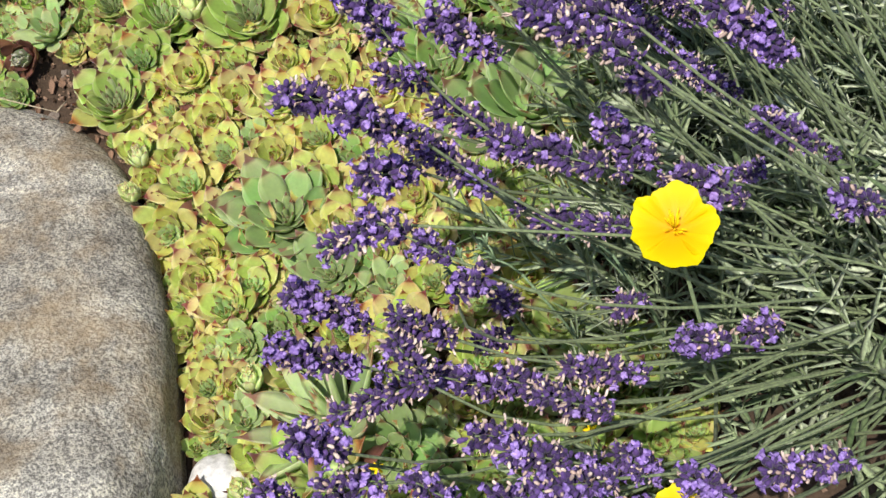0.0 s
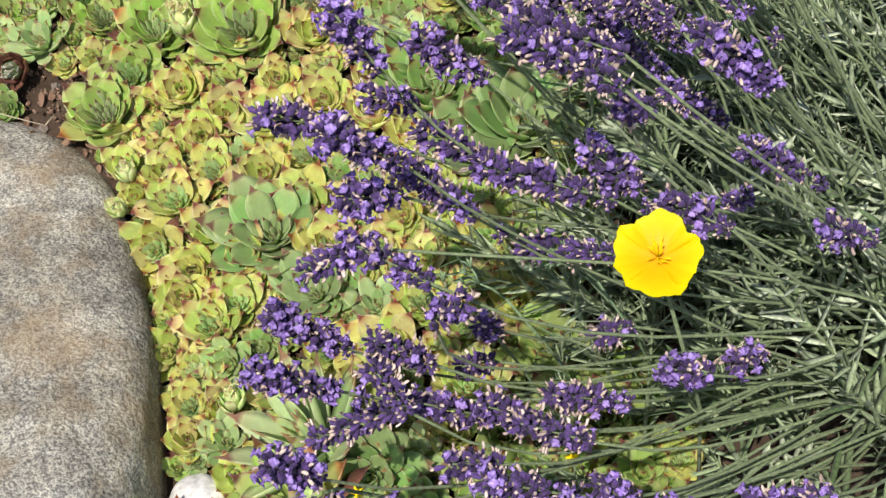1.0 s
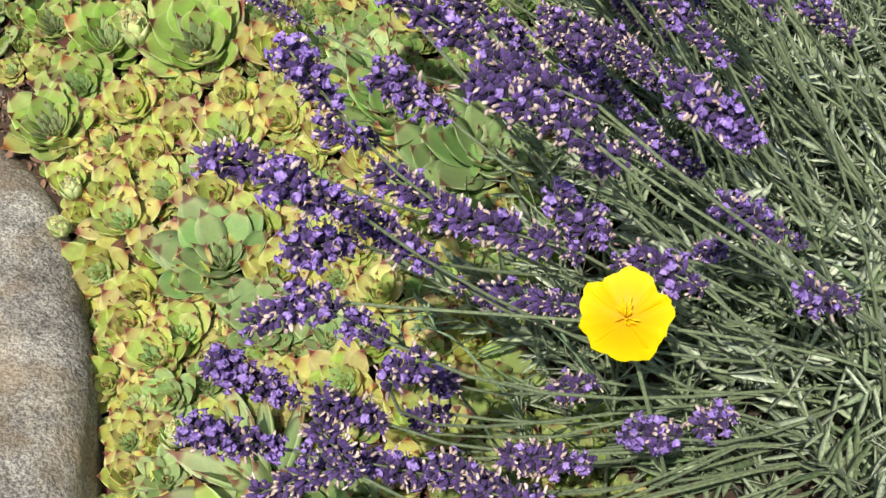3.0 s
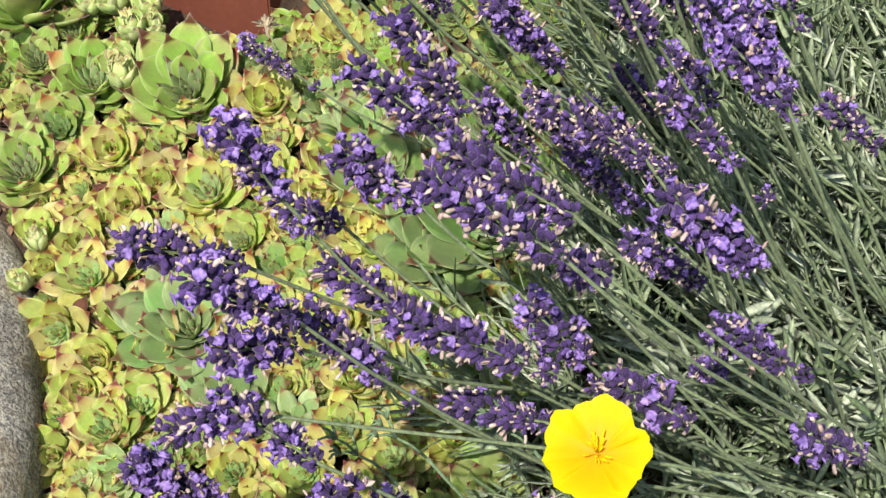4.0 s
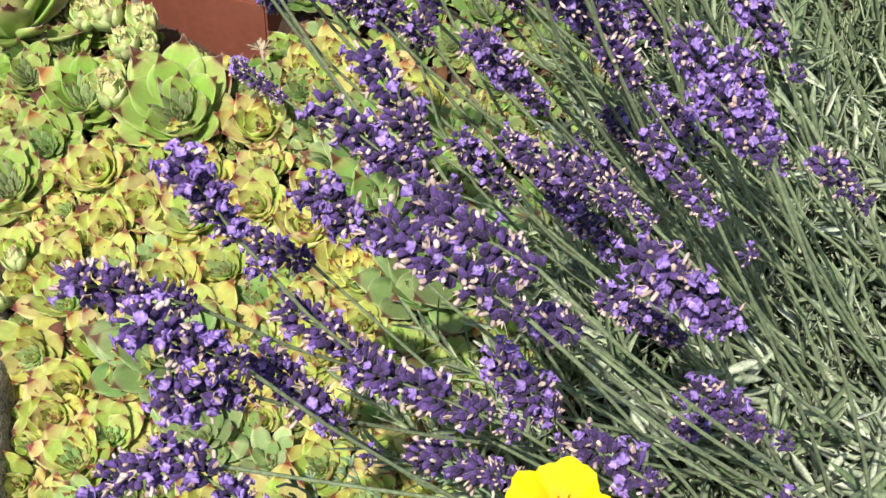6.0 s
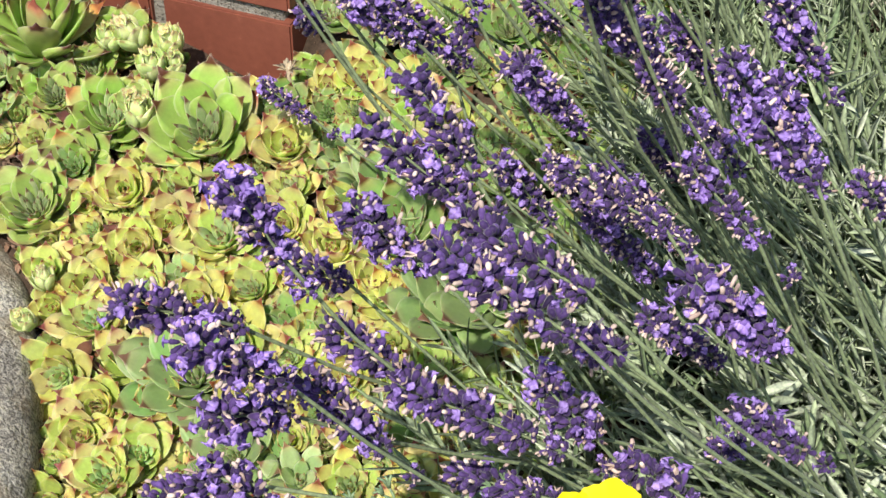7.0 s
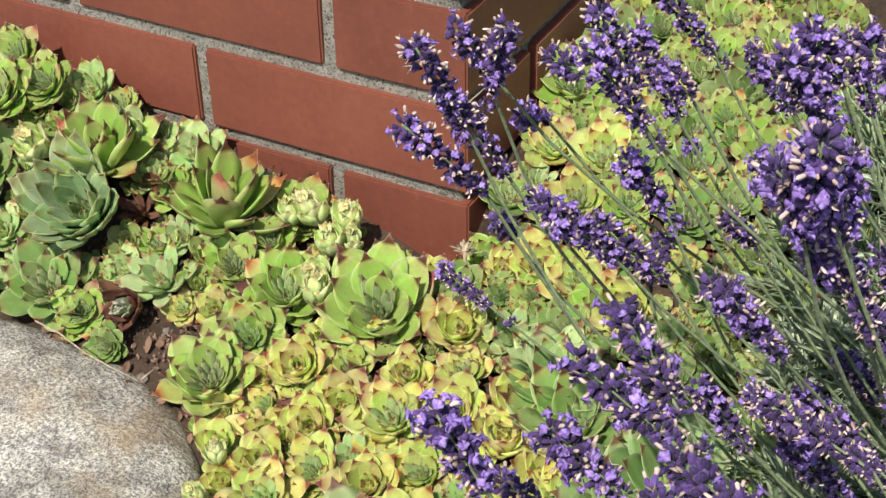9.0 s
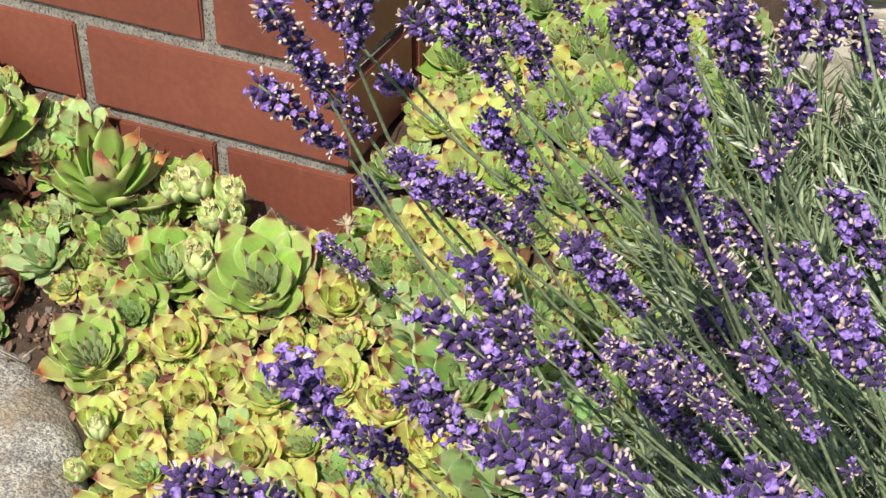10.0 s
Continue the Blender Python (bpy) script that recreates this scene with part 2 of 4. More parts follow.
def thing(name, label, category, at=(0, 0, 0), group="", kind=""):
    ob = new(name)
    ob.empty_display_size = 0.01
    ob.location = at
    return tagged(ob, label, category, group, kind)


def tube(bm, pts, radii, sides=6, mat=0, caps=True):
    """A tapered tube along points."""
    rings = []
    pts = [Vector(p) for p in pts]
    ref = None
    for i, p in enumerate(pts):
        d = (pts[min(i + 1, len(pts) - 1)] - pts[max(i - 1, 0)]).normalized()
        if ref is None:
            ref = d.orthogonal()
        side = (ref - d * ref.dot(d)).normalized()
        ref = side
        up = d.cross(side)
        rings.append([bm.verts.new(p + radii[i] * (math.cos(a) * side + math.sin(a) * up)) for a in [2 * math.pi * k / sides for k in range(sides)]])
    for a, b in zip(rings, rings[1:]):
        for k in range(sides):
            f = bm.faces.new((a[k], a[(k + 1) % sides], b[(k + 1) % sides], b[k]))
            f.material_index = mat
    if caps:
        for ring, flip in ((rings[0], True), (rings[-1], False)):
            f = bm.faces.new(ring[::-1] if flip else ring)
            f.material_index = mat
    return rings


def blade(bm, base, way, up, length, width, curl=0.2, mat=0, steps=4, fold=0.25, thick=0.0):
    """A narrow leaf with a midrib fold and a pointed end, two-sided and closed."""
    way, up = Vector(way).normalized(), Vector(up)
    side = way.cross(up).normalized()
    up = side.cross(way).normalized()
    thick = thick or width * 0.12
    rows = []
    for i in range(steps + 1):
        u = i / steps
        w = width * 0.5 * (math.sin(math.pi * min(1, 0.12 + 0.88 * u)) ** 0.6 if u < 1 else 0.02)
        c = Vector(base) + way * (length * u) + up * (curl * length * u * u)
        rows.append((bm.verts.new(c - side * w + up * fold * w), bm.verts.new(c + up * thick * 0.5), bm.verts.new(c + side * w + up * fold * w), bm.verts.new(c - up * thick * 0.5)))
    for a, b in zip(rows, rows[1:]):
        for k in range(4):
            f = bm.faces.new((a[k], a[(k + 1) % 4], b[(k + 1) % 4], b[k]))
            f.material_index = mat


def soil_height(x, y):
    slope = 0.03 + 0.25 * (min(max(y, -0.75), 0.4) + 0.15)
    mound = 0.090 * math.exp(-(((x + 0.43) / 0.17) ** 2) - ((y + 0.05) / 0.07) ** 2)
    dip = 0.034 * math.exp(-(((x + 0.03) / 0.07) ** 2) - ((y + 0.012) / 0.035) ** 2)
    return slope + mound - dip + 0.03 * math.exp(-(((x - 0.13) / 0.12) ** 2) - ((y - 0.09) / 0.12) ** 2)


# ---- ground ----
def axis_steps(centre, inner, step, outer):
    near = [centre + step * k for k in range(-int(inner / step), int(inner / step) + 1)]
    far, d = [], inner
    while d < outer:
        d *= 1.5
        far.append(d)
    return [centre - d for d in far[::-1]] + near + [centre + d for d in far]


def build_ground():
    xs, ys = axis_steps(0.2, 0.8, 0.02, 400), axis_steps(-0.2, 0.8, 0.02, 400)
    verts = []
    for y in ys:
        for x in xs:
            z = soil_height(x, y) - 0.004
            if abs(x) < 1.5 and abs(y) < 1.5:
                z += 0.008 * noise.noise(Vector((x * 18, y * 18, 0))) + 0.004 * noise.noise(Vector((x * 60, y * 60, 3)))
            verts.append((x, y, z))
    n = len(xs)
    faces = [(j * n + i, j * n + i + 1, (j + 1) * n + i + 1, (j + 1) * n + i) for j in range(len(ys) - 1) for i in range(n - 1)]
    me = bpy.data.meshes.new("ground")
    me.from_pydata(verts, [], faces)
    me.materials.append(SOIL)
    me.polygons.foreach_set("use_smooth", [True] * len(me.polygons))
    tagged(new("ground", me), "dry brown garden soil sloping up towards the wall", "soil", kind="structure")


build_ground()


# ---- boulder ----
def rock(name, axes, seed, mat, rough=0.05, cuts=4, power=2.6, flat=False):
    bm = bmesh.new()
    bmesh.ops.create_icosphere(bm, subdivisions=cuts, radius=1)
    for v in bm.verts:
        d = v.co.normalized()
        k = ((abs(d.x) ** 3.08 + abs(d.y) ** 3.08) ** (power / 3.08) + abs(d.z) ** power) ** (-1 / power) if flat else (abs(d.x) ** power + abs(d.y) ** power + abs(d.z) ** power) ** (-1 / power)
        p = Vector((d.x * axes[0], d.y * axes[1], d.z * axes[2])) * k
        size = min(axes)
        q = p / size + Vector((seed, seed * 2, 0))
        bulge = noise.noise(q * 0.9) * rough * 1.6 + noise.noise(q * 2.6) * rough * 0.6 + noise.noise(q * 8) * rough * (0.4 if flat else 0.12) + (noise.noise(q * 22) * rough * 0.2 if flat else 0)
        v.co = p + d * bulge * size
    return finish(bm, name, [mat])


boulder = link_mesh("boulder", rock("boulder", (0.370, 0.602, 0.120), 3.1, GRANITE, 0.028, 7, 7.5, True))
boulder.matrix_basis = pose(-0.531, -0.665, -0.086, 0.4) @ pose(0, 0, 0, 0, -0.5) @ pose(0, 0, 0, 0, 0, -63.5)
tagged(boulder, "large rounded grey-brown granite boulder half sunk in the soil", "boulder")
quartz = link_mesh("white_stone", rock("white_stone", (0.021, 0.019, 0.014), 7.7, QUARTZ, 0.08, 5, 2.2))
quartz.matrix_basis = pose(0.083, -0.506, -0.053, 0, 0, 30)
tagged(quartz, "small white quartz stone between boulder and houseleeks", "stone")


def beside_boulder(x, y):
    """Below 1 under the boulder, above 1 outside its edge."""
    a = radians(63.5)
    x, y = x + 0.531, y + 0.665
    return (abs((x * math.cos(a) - y * math.sin(a)) / 0.370) ** 3.08 + abs((x * math.sin(a) + y * math.cos(a)) / 0.601) ** 3.08) ** (1 / 3.08)


# ---- brick pier ----
COURSE, JOINT = 0.0833, 0.012
BED = 0.10


def build_brick_wall():
    wall = thing("wall_brick", "red clinker brick wall with recessed grey mortar joints", "brick wall", kind="structure")
    deep = 0.24
    bm = bmesh.new()
    bmesh.ops.create_cube(bm, size=1)
    for v in bm.verts:
        v.co = Vector((-0.008 - (0.5 - v.co.x) * 1.6, 0.005 + (v.co.y + 0.5) * (deep - 0.010), -0.10 + (v.co.z + 0.5) * 0.70))
    bmesh.ops.subdivide_edges(bm, edges=bm.edges[:], cuts=40, use_grid_fill=True)
    for v in bm.verts:
        v.co.y += 0.0016 * noise.noise(v.co * 90)
    part("mortar", bm, [MORTAR], wall, "rough grey sand mortar")
    shapes = {}

    def brick(x0, x1, y0, y1, z0, z1):
        key = (round(x1 - x0, 3), round(y1 - y0, 3))
        if key not in shapes:
            b = bmesh.new()
            bmesh.ops.create_cube(b, size=1)
            for v in b.verts:
                v.co = Vector((v.co.x * key[0], v.co.y * key[1], v.co.z * (z1 - z0)))
            bmesh.ops.bevel(b, geom=b.edges[:], offset=0.0016, segments=2, affect="EDGES")
            long = [e for e in b.edges if e.calc_length() > 0.05]
            bmesh.ops.subdivide_edges(b, edges=long, cuts=3, use_grid_fill=True)
            for v in b.verts:
                p = v.co + Vector((key[0] * 7, 0, 0))
                v.co += Vector((noise.noise(p * 70), noise.noise(p * 70 + Vector((9, 0, 0))), noise.noise(p * 70 + Vector((0, 9, 0))))) * 0.0002
            shapes[key] = finish(b, "brick", [BRICK], False)
        ob = link_mesh("brick", shapes[key], wall)
        ob.location = ((x0 + x1) / 2, (y0 + y1) / 2 + random.uniform(-0.0008, 0.0008), (z0 + z1) / 2)
        ob.rotation_euler = (random.uniform(-0.003, 0.003), 0, random.uniform(-0.003, 0.003))

    for row in range(-2, 6):
        z0 = BED + JOINT / 2 + row * COURSE
        z1 = z0 + COURSE - JOINT
        x = 0.0
        if row % 2:
            brick(x - 0.115, x, 0, deep, z0, z1)
            x -= 0.127
        while x > -1.5:
            for y0 in (0, deep - 0.115):
                brick(x - 0.240, x, y0, y0 + 0.115, z0, z1)
            x -= 0.252


build_brick_wall()


# ---- dry stone wall behind ----
def build_stone_wall():
    wall = thing("wall_stone", "low dry wall of pale rounded limestone blocks", "stone wall", kind="structure")
    shapes = [rock("stone", (0.5, 0.5, 0.5), 11.3 * k, LIMESTONE, 0.07, 4, 9.0) for k in range(6)]
    rng = random.Random(5)
    z = 0.08
    while z < 0.34:
        h = rng.uniform(0.034, 0.048)
        x = 0.29 + rng.uniform(0, 0.03)
        while x < 1.3:
            w = rng.uniform(0.045, 0.095)
            ob = link_mesh("stone", rng.choice(shapes), wall)
            ob.matrix_basis = Matrix.LocRotScale((x + w / 2, 0.235 + rng.uniform(-0.010, 0.010), z + h / 2), Euler((rng.uniform(-0.1, 0.1), rng.uniform(-0.07, 0.07), rng.choice((0, 3.1)))), (w * 1.03, 0.12, h * 0.98))
            x += w + 0.004
        z += h


build_stone_wall()


# ---- houseleeks ----
def leaf_mesh(name, mat, width, thick, cup, point, incurve, coarse=False):
    """A fleshy spoon-shaped leaf of length 1 along x, hollow side up, with a sharp little point."""
    stations = (0, 0.35, 0.66, 0.84, 0.95, 1) if coarse else (0, 0.2, 0.42, 0.60, 0.72, 0.81, 0.885, 0.94, 0.975, 1)
    section = ((-1, 0.25), (0, 0.5), (1, 0.25), (0.5, -0.5), (-0.5, -0.5)) if coarse else ((-1, 0.25), (-0.5, 0.5), (0.5, 0.5), (1, 0.25), (0.55, -0.5), (-0.55, -0.5))
    sides = len(section)
    bm = bmesh.new()
    near_tip, near_edge = bm.verts.layers.float.new("along"), bm.verts.layers.float.new("edge")
    last = None
    for u in stations:
        if u < 0.66:
            w = 0.42 + 0.58 * math.sin(math.pi / 2 * u / 0.66) ** 1.2
        else:
            v = (u - 0.66) / 0.34
            w = max(0, 1 - v**2.0) ** 0.78 * (1 - 0.12 * point * v)
        w = max(w, 0.015) * width * 0.5
        t = thick * (0.9 - 0.6 * u)
        x = u * (1 - 0.10 * incurve * u) + (0.085 * point if u == 1 else 0)
        z = incurve * 0.38 * u * u + (0.02 * point if u == 1 else 0)
        ring = []
        for a, b in section:
            vert = bm.verts.new((x, a * w, z + b * t * (0.35 + 0.65 * w / (width * 0.5)) + cup * w * (a * a - 0.3)))
            vert[near_tip] = 1 - min(1.0, math.hypot(1 - u, 1.1 * a * w))
            vert[near_edge] = abs(a) if b > 0 and abs(a) > 0.9 else 0.3 * abs(a)
            ring.append(vert)
        if last:
            for k in range(sides):
                bm.faces.new((last[k], ring[k], ring[(k + 1) % sides], last[(k + 1) % sides]))
        else:
            bm.faces.new(ring)
        last = ring
    bm.faces.new(last[::-1])
    bmesh.ops.recalc_face_normals(bm, faces=bm.faces[:])
    return finish(bm, name, [mat])


# leaves in whorls from the outside inwards: (count, tilt from, tilt to, size from, size to), the last whorl is the heart;
# then width, heart width, thickness, cup, point, incurve, rise of the heart
SHAPES = {
    "yellow": (((8, 30, 44, 1.0, 0.95), (9, 48, 62, 0.90, 0.76), (14, 64, 85, 0.66, 0.30)), 0.64, 0.50, 0.13, 0.40, 1.0, 0.42, 0.06),
    "open": (((8, 20, 34, 1.0, 0.95), (9, 38, 56, 0.90, 0.74), (26, 52, 82, 0.68, 0.16)), 0.60, 0.34, 0.12, 0.38, 1.0, 0.36, 0.0),
    "green": (((10, 18, 32, 1.0, 0.98), (11, 34, 54, 0.96, 0.80), (34, 48, 76, 0.70, 0.12)), 0.60, 0.27, 0.10, 0.36, 1.0, 0.34, -0.04),
    "light": (((8, 24, 36, 1.0, 0.95), (9, 42, 58, 0.86, 0.70), (18, 60, 84, 0.58, 0.18)), 0.56, 0.38, 0.12, 0.42, 0.9, 0.42, 0.02),
    "deep": (((9, 16, 32, 1.0, 0.96), (10, 34, 54, 0.90, 0.76), (32, 50, 78, 0.66, 0.12)), 0.54, 0.27, 0.10, 0.38, 1.0, 0.36, -0.02),
    "broad": (((10, 12, 28, 1.0, 0.98), (10, 30, 48, 0.92, 0.76), (20, 50, 78, 0.62, 0.16)), 0.54, 0.32, 0.10, 0.26, 0.8, 0.26, -0.02),
    "cupped": (((15, 34, 44, 1.0, 0.98), (13, 48, 58, 0.92, 0.80), (24, 60, 78, 0.56, 0.20)), 0.36, 0.24, 0.10, 0.44, 0.5, 0.62, -0.12),
    "offset": (((7, 26, 44, 1.0, 0.92), (15, 46, 85, 0.84, 0.30)), 0.66, 0.54, 0.14, 0.40, 1.0, 0.42, 0.08),
    "cobweb": (((10, 40, 54, 0.90, 0.84), (30, 52, 88, 0.84, 0.52)), 0.50, 0.34, 0.18, 0.25, 0.8, 0.9, 0.20),
    "pale": (((9, 42, 56, 0.70, 0.62), (18, 60, 88, 0.60, 0.40)), 0.62, 0.52, 0.20, 0.40, 0.9, 0.9, 0.50),
    "glaucous": (((7, 26, 42, 1.0, 0.96), (7, 50, 64, 0.92, 0.80), (12, 66, 84, 0.62, 0.30)), 0.40, 0.30, 0.13, 0.42, 1.0, 0.30, 0.0),
    "upright": (((10, 22, 42, 1.0, 0.95), (10, 50, 74, 1.22, 1.0), (14, 68, 86, 0.74, 0.36)), 0.44, 0.32, 0.12, 0.36, 1.0, 0.18, 0.0),
    "fan": (((9, 12, 30, 1.0, 0.98), (9, 34, 54, 0.98, 0.88), (12, 58, 84, 0.80, 0.40)), 0.28, 0.22, 0.11, 0.40, 1.0, 0.22, 0.0),
    "flushfan": (((8, 14, 30, 1.0, 0.98), (7, 36, 54, 0.95, 0.86), (8, 58, 84, 0.70, 0.36)), 0.40, 0.32, 0.11, 0.40, 1.0, 0.26, 0.0),
    "dead": (((8, 10, 40, 1.0, 0.8), (9, 44, 84, 0.85, 0.45)), 0.32, 0.26, 0.06, 0.60, 1.0, 0.6, 0.10),
}
LABELS = {
    "yellow": "bright yellow-green houseleek rosette with red-brown leaf points",
    "open": "open lime green houseleek rosette with brown-tipped leaves",
    "green": "broad green houseleek rosette with dark leaf points",
    "light": "light green houseleek rosette with pale leaf margins",
    "deep": "houseleek rosette, dark green and partly shade-toned, with a pale-edged heart",
    "broad": "sea green houseleek rosette with broad smooth leaves",
    "cupped": "large open blue-green houseleek rosette with a hollow heart",
    "offset": "small yellow-green young houseleek rosette with brown points",
    "cobweb": "small dark houseleek rosette with reddish outer leaves",
    "pale": "small pale green globe-shaped young houseleek rosette",
    "glaucous": "grey-green houseleek rosette with long upright leaves",
    "upright": "green houseleek stretching up with tall broad leaves",
    "fan": "green houseleek with long narrow leaves fanned sideways",
    "flushfan": "green houseleek with long orange-flushed leaves",
    "dead": "withered red-brown dead houseleek rosette",
}
SKIN = {"offset": "yellow", "upright": "green", "fan": "glaucous", "flushfan": "green", "dead": "withered"}
FLUSH = {"yellow": ("flushed", 0.45), "open": ("flushed", 0.35), "offset": ("flushed", 0.4), "cobweb": ("withered", 0.75), "flushfan": ("rusty", 0.6), "green": ("rusty", 0.10), "upright": ("rusty", 0.15)}


def build_rosette(kind, seed):
    rng = random.Random(seed)
    whorls, width, heart_width, thick, cup, point, incurve, rise = SHAPES[kind]
    skin = LEAF[SKIN.get(kind, kind)]
    leaves = [leaf_mesh("leaf", skin, width * k, thick, cup, point, incurve * j) for k, j in ((1.0, 1.0), (0.9, 1.25), (1.1, 0.75))]
    small = [leaf_mesh("leaf", skin, heart_width * k, thick, cup, point, incurve * j, True) for k, j in ((1.0, 1.1), (0.9, 1.4))]
    dead = leaf_mesh("withered_leaf", LEAF["withered"], width * 0.7, thick * 0.5, cup, point, 0.3, True)
    tint, share = FLUSH.get(kind, (None, 0))
    flushed = leaf_mesh("leaf", LEAF[tint], width, thick, cup, point, incurve * 0.9) if tint else None
    root = thing("houseleek", LABELS[kind], "succulent", group="houseleek rosettes")
    turn = rng.uniform(0, 6.28)
    core, bases = bmesh.new(), []
    step, total = 0, sum(w[0] for w in whorls)
    for level, (count, tilt0, tilt1, size0, size1) in enumerate(whorls):
        for k in range(count):
            u = k / max(1, count - 1)
            inner = step / total
            tilt = tilt0 + (tilt1 - tilt0) * u + rng.uniform(-6, 6)
            size = (size0 + (size1 - size0) * u) * rng.uniform(0.88, 1.08)
            a = turn + step * 2.39996 + rng.uniform(-0.14, 0.14)
            m = Matrix.Rotation(a, 4, "Z") @ Matrix.Translation((0.07 * (1 - inner), 0, 0.02 + rise * inner)) @ Matrix.Rotation(-radians(tilt), 4, "Y") @ Matrix.Rotation(rng.uniform(-0.16, 0.16), 4, "X") @ Matrix.Scale(size, 4)
            step += 1
            if level < len(whorls) - 1:
                link_mesh("leaf", flushed if flushed and rng.random() < share * (1.4 - 0.8 * inner * 2) else rng.choice(leaves), root, m)
                continue
            was = len(core.verts)
            core.from_mesh(rng.choice(small))
            core.verts.ensure_lookup_table()
            for v in core.verts[was:]:
                v.co = m @ v.co
            bases += core.verts[was:was + 5]
    bmesh.ops.pointmerge(core, verts=bases, merge_co=(0, 0, 0.02 + rise * 0.8))
    part("heart", core, [LEAF[HEART.get(kind, SKIN.get(kind, kind))]], root)
    for i in range(1 if kind not in ("pale", "offset", "dead") else 0):
        a = rng.uniform(0, 6.28)
        m = Matrix.Rotation(a, 4, "Z") @ Matrix.Translation((0.15, 0, -0.03)) @ Matrix.Rotation(-radians(rng.uniform(-4, 10)), 4, "Y") @ Matrix.Scale(rng.uniform(0.65, 0.95), 4)
        link_mesh("withered_leaf", dead, root, m)
    return root


CUPPED_ROSETTES = [
    (-0.293, -0.109, 0.057),
]
LIGHT_ROSETTES = [
    (-0.357, -0.145, 0.022), (-0.273, -0.032, 0.017), (-0.241, -0.022, 0.024), (-0.292, -0.042, 0.024),
    (-0.342, -0.022, 0.023), (-0.180, -0.029, 0.021), (0.070, -0.398, 0.020), (0.120, -0.099, 0.028),
]
# some are lighter rosettes darkened for the shade under and behind the lavender
DEEP_ROSETTES_A = [
    (-0.288, -0.171, 0.039), (-0.392, -0.110, 0.035), (-0.210, -0.197, 0.020), (0.158, -0.144, 0.044),
    (0.106, -0.222, 0.018), (0.022, 0.032, 0.026), (0.158, 0.193, 0.036), (0.153, 0.089, 0.027),
    (0.115, 0.078, 0.021), (0.056, -0.051, 0.019), (0.154, 0.009, 0.021), (0.113, -0.071, 0.027),
    (0.182, -0.059, 0.027), (0.215, -0.051, 0.022), (0.192, 0.070, 0.024), (0.167, 0.041, 0.026),
    (0.022, 0.241, 0.030), (0.201, -0.008, 0.025), (0.185, -0.096, 0.024), (-0.258, -0.065, 0.023),
    (0.223, 0.037, 0.026), (0.253, 0.001, 0.024), (0.243, -0.063, 0.023), (0.207, -0.078, 0.023),
    (0.147, -0.079, 0.021), (0.107, -0.235, 0.026), (0.228, -0.295, 0.024), (0.266, -0.258, 0.022),
]
DEEP_ROSETTES_B = [
    (0.090, -0.385, 0.020), (0.109, -0.212, 0.020), (0.247, -0.482, 0.024),
]
PALE_ROSETTES = [
    (-0.341, -0.099, 0.018), (-0.111, -0.046, 0.017), (-0.086, -0.037, 0.016), (-0.129, -0.056, 0.013),
    (-0.081, -0.072, 0.014), (-0.078, -0.100, 0.017), (-0.070, -0.119, 0.015), (-0.070, -0.058, 0.011),
    (-0.055, -0.295, 0.006), (-0.062, -0.268, 0.010), (-0.057, -0.298, 0.010), (0.092, -0.444, 0.012),
    (0.114, -0.526, 0.012),
]
GREEN_ROSETTES_A = [
    (-0.367, -0.050, 0.028), (-0.401, -0.077, 0.038), (-0.536, -0.022, 0.037), (-0.101, -0.110, 0.037),
    (-0.024, -0.099, 0.049), (-0.108, -0.153, 0.035), (-0.114, -0.201, 0.037), (0.031, -0.011, 0.025),
    (0.022, 0.162, 0.043), (0.066, 0.128, 0.022), (0.200, 0.130, 0.029), (0.110, 0.133, 0.022),
    (0.135, -0.041, 0.028), (0.079, -0.045, 0.020), (0.116, 0.236, 0.029), (0.163, 0.262, 0.030),
    (0.089, 0.220, 0.024), (0.117, 0.041, 0.024), (0.022, 0.099, 0.021), (0.022, 0.122, 0.019),
    (-0.314, -0.026, 0.022), (-0.407, -0.037, 0.028), (-0.237, -0.064, 0.023), (-0.140, -0.069, 0.023),
    (-0.429, -0.022, 0.021), (-0.157, -0.101, 0.027), (0.283, -0.207, 0.025), (0.217, -0.234, 0.023),
]
GREEN_ROSETTES_B = [
    (0.255, -0.238, 0.023), (0.276, -0.296, 0.022), (0.301, -0.153, 0.025), (0.300, -0.485, 0.022),
]
UPRIGHT_ROSETTES = [
    (-0.295, -0.076, 0.042), (-0.187, -0.069, 0.045),
]
GLAUCOUS_ROSETTES = [
    (-0.200, -0.134, 0.028), (-0.208, -0.093, 0.018), (0.018, -0.220, 0.018), (0.082, -0.085, 0.023),
    (0.039, 0.047, 0.016), (0.064, 0.004, 0.024), (0.166, -0.336, 0.024), (0.088, -0.460, 0.023),
    (0.072, -0.477, 0.014), (0.226, -0.444, 0.024),
]
COBWEB_ROSETTES = [
    (-0.211, -0.163, 0.022), (-0.335, -0.197, 0.016),
]
DEAD_ROSETTES = [
    (-0.250, -0.090, 0.020),
]
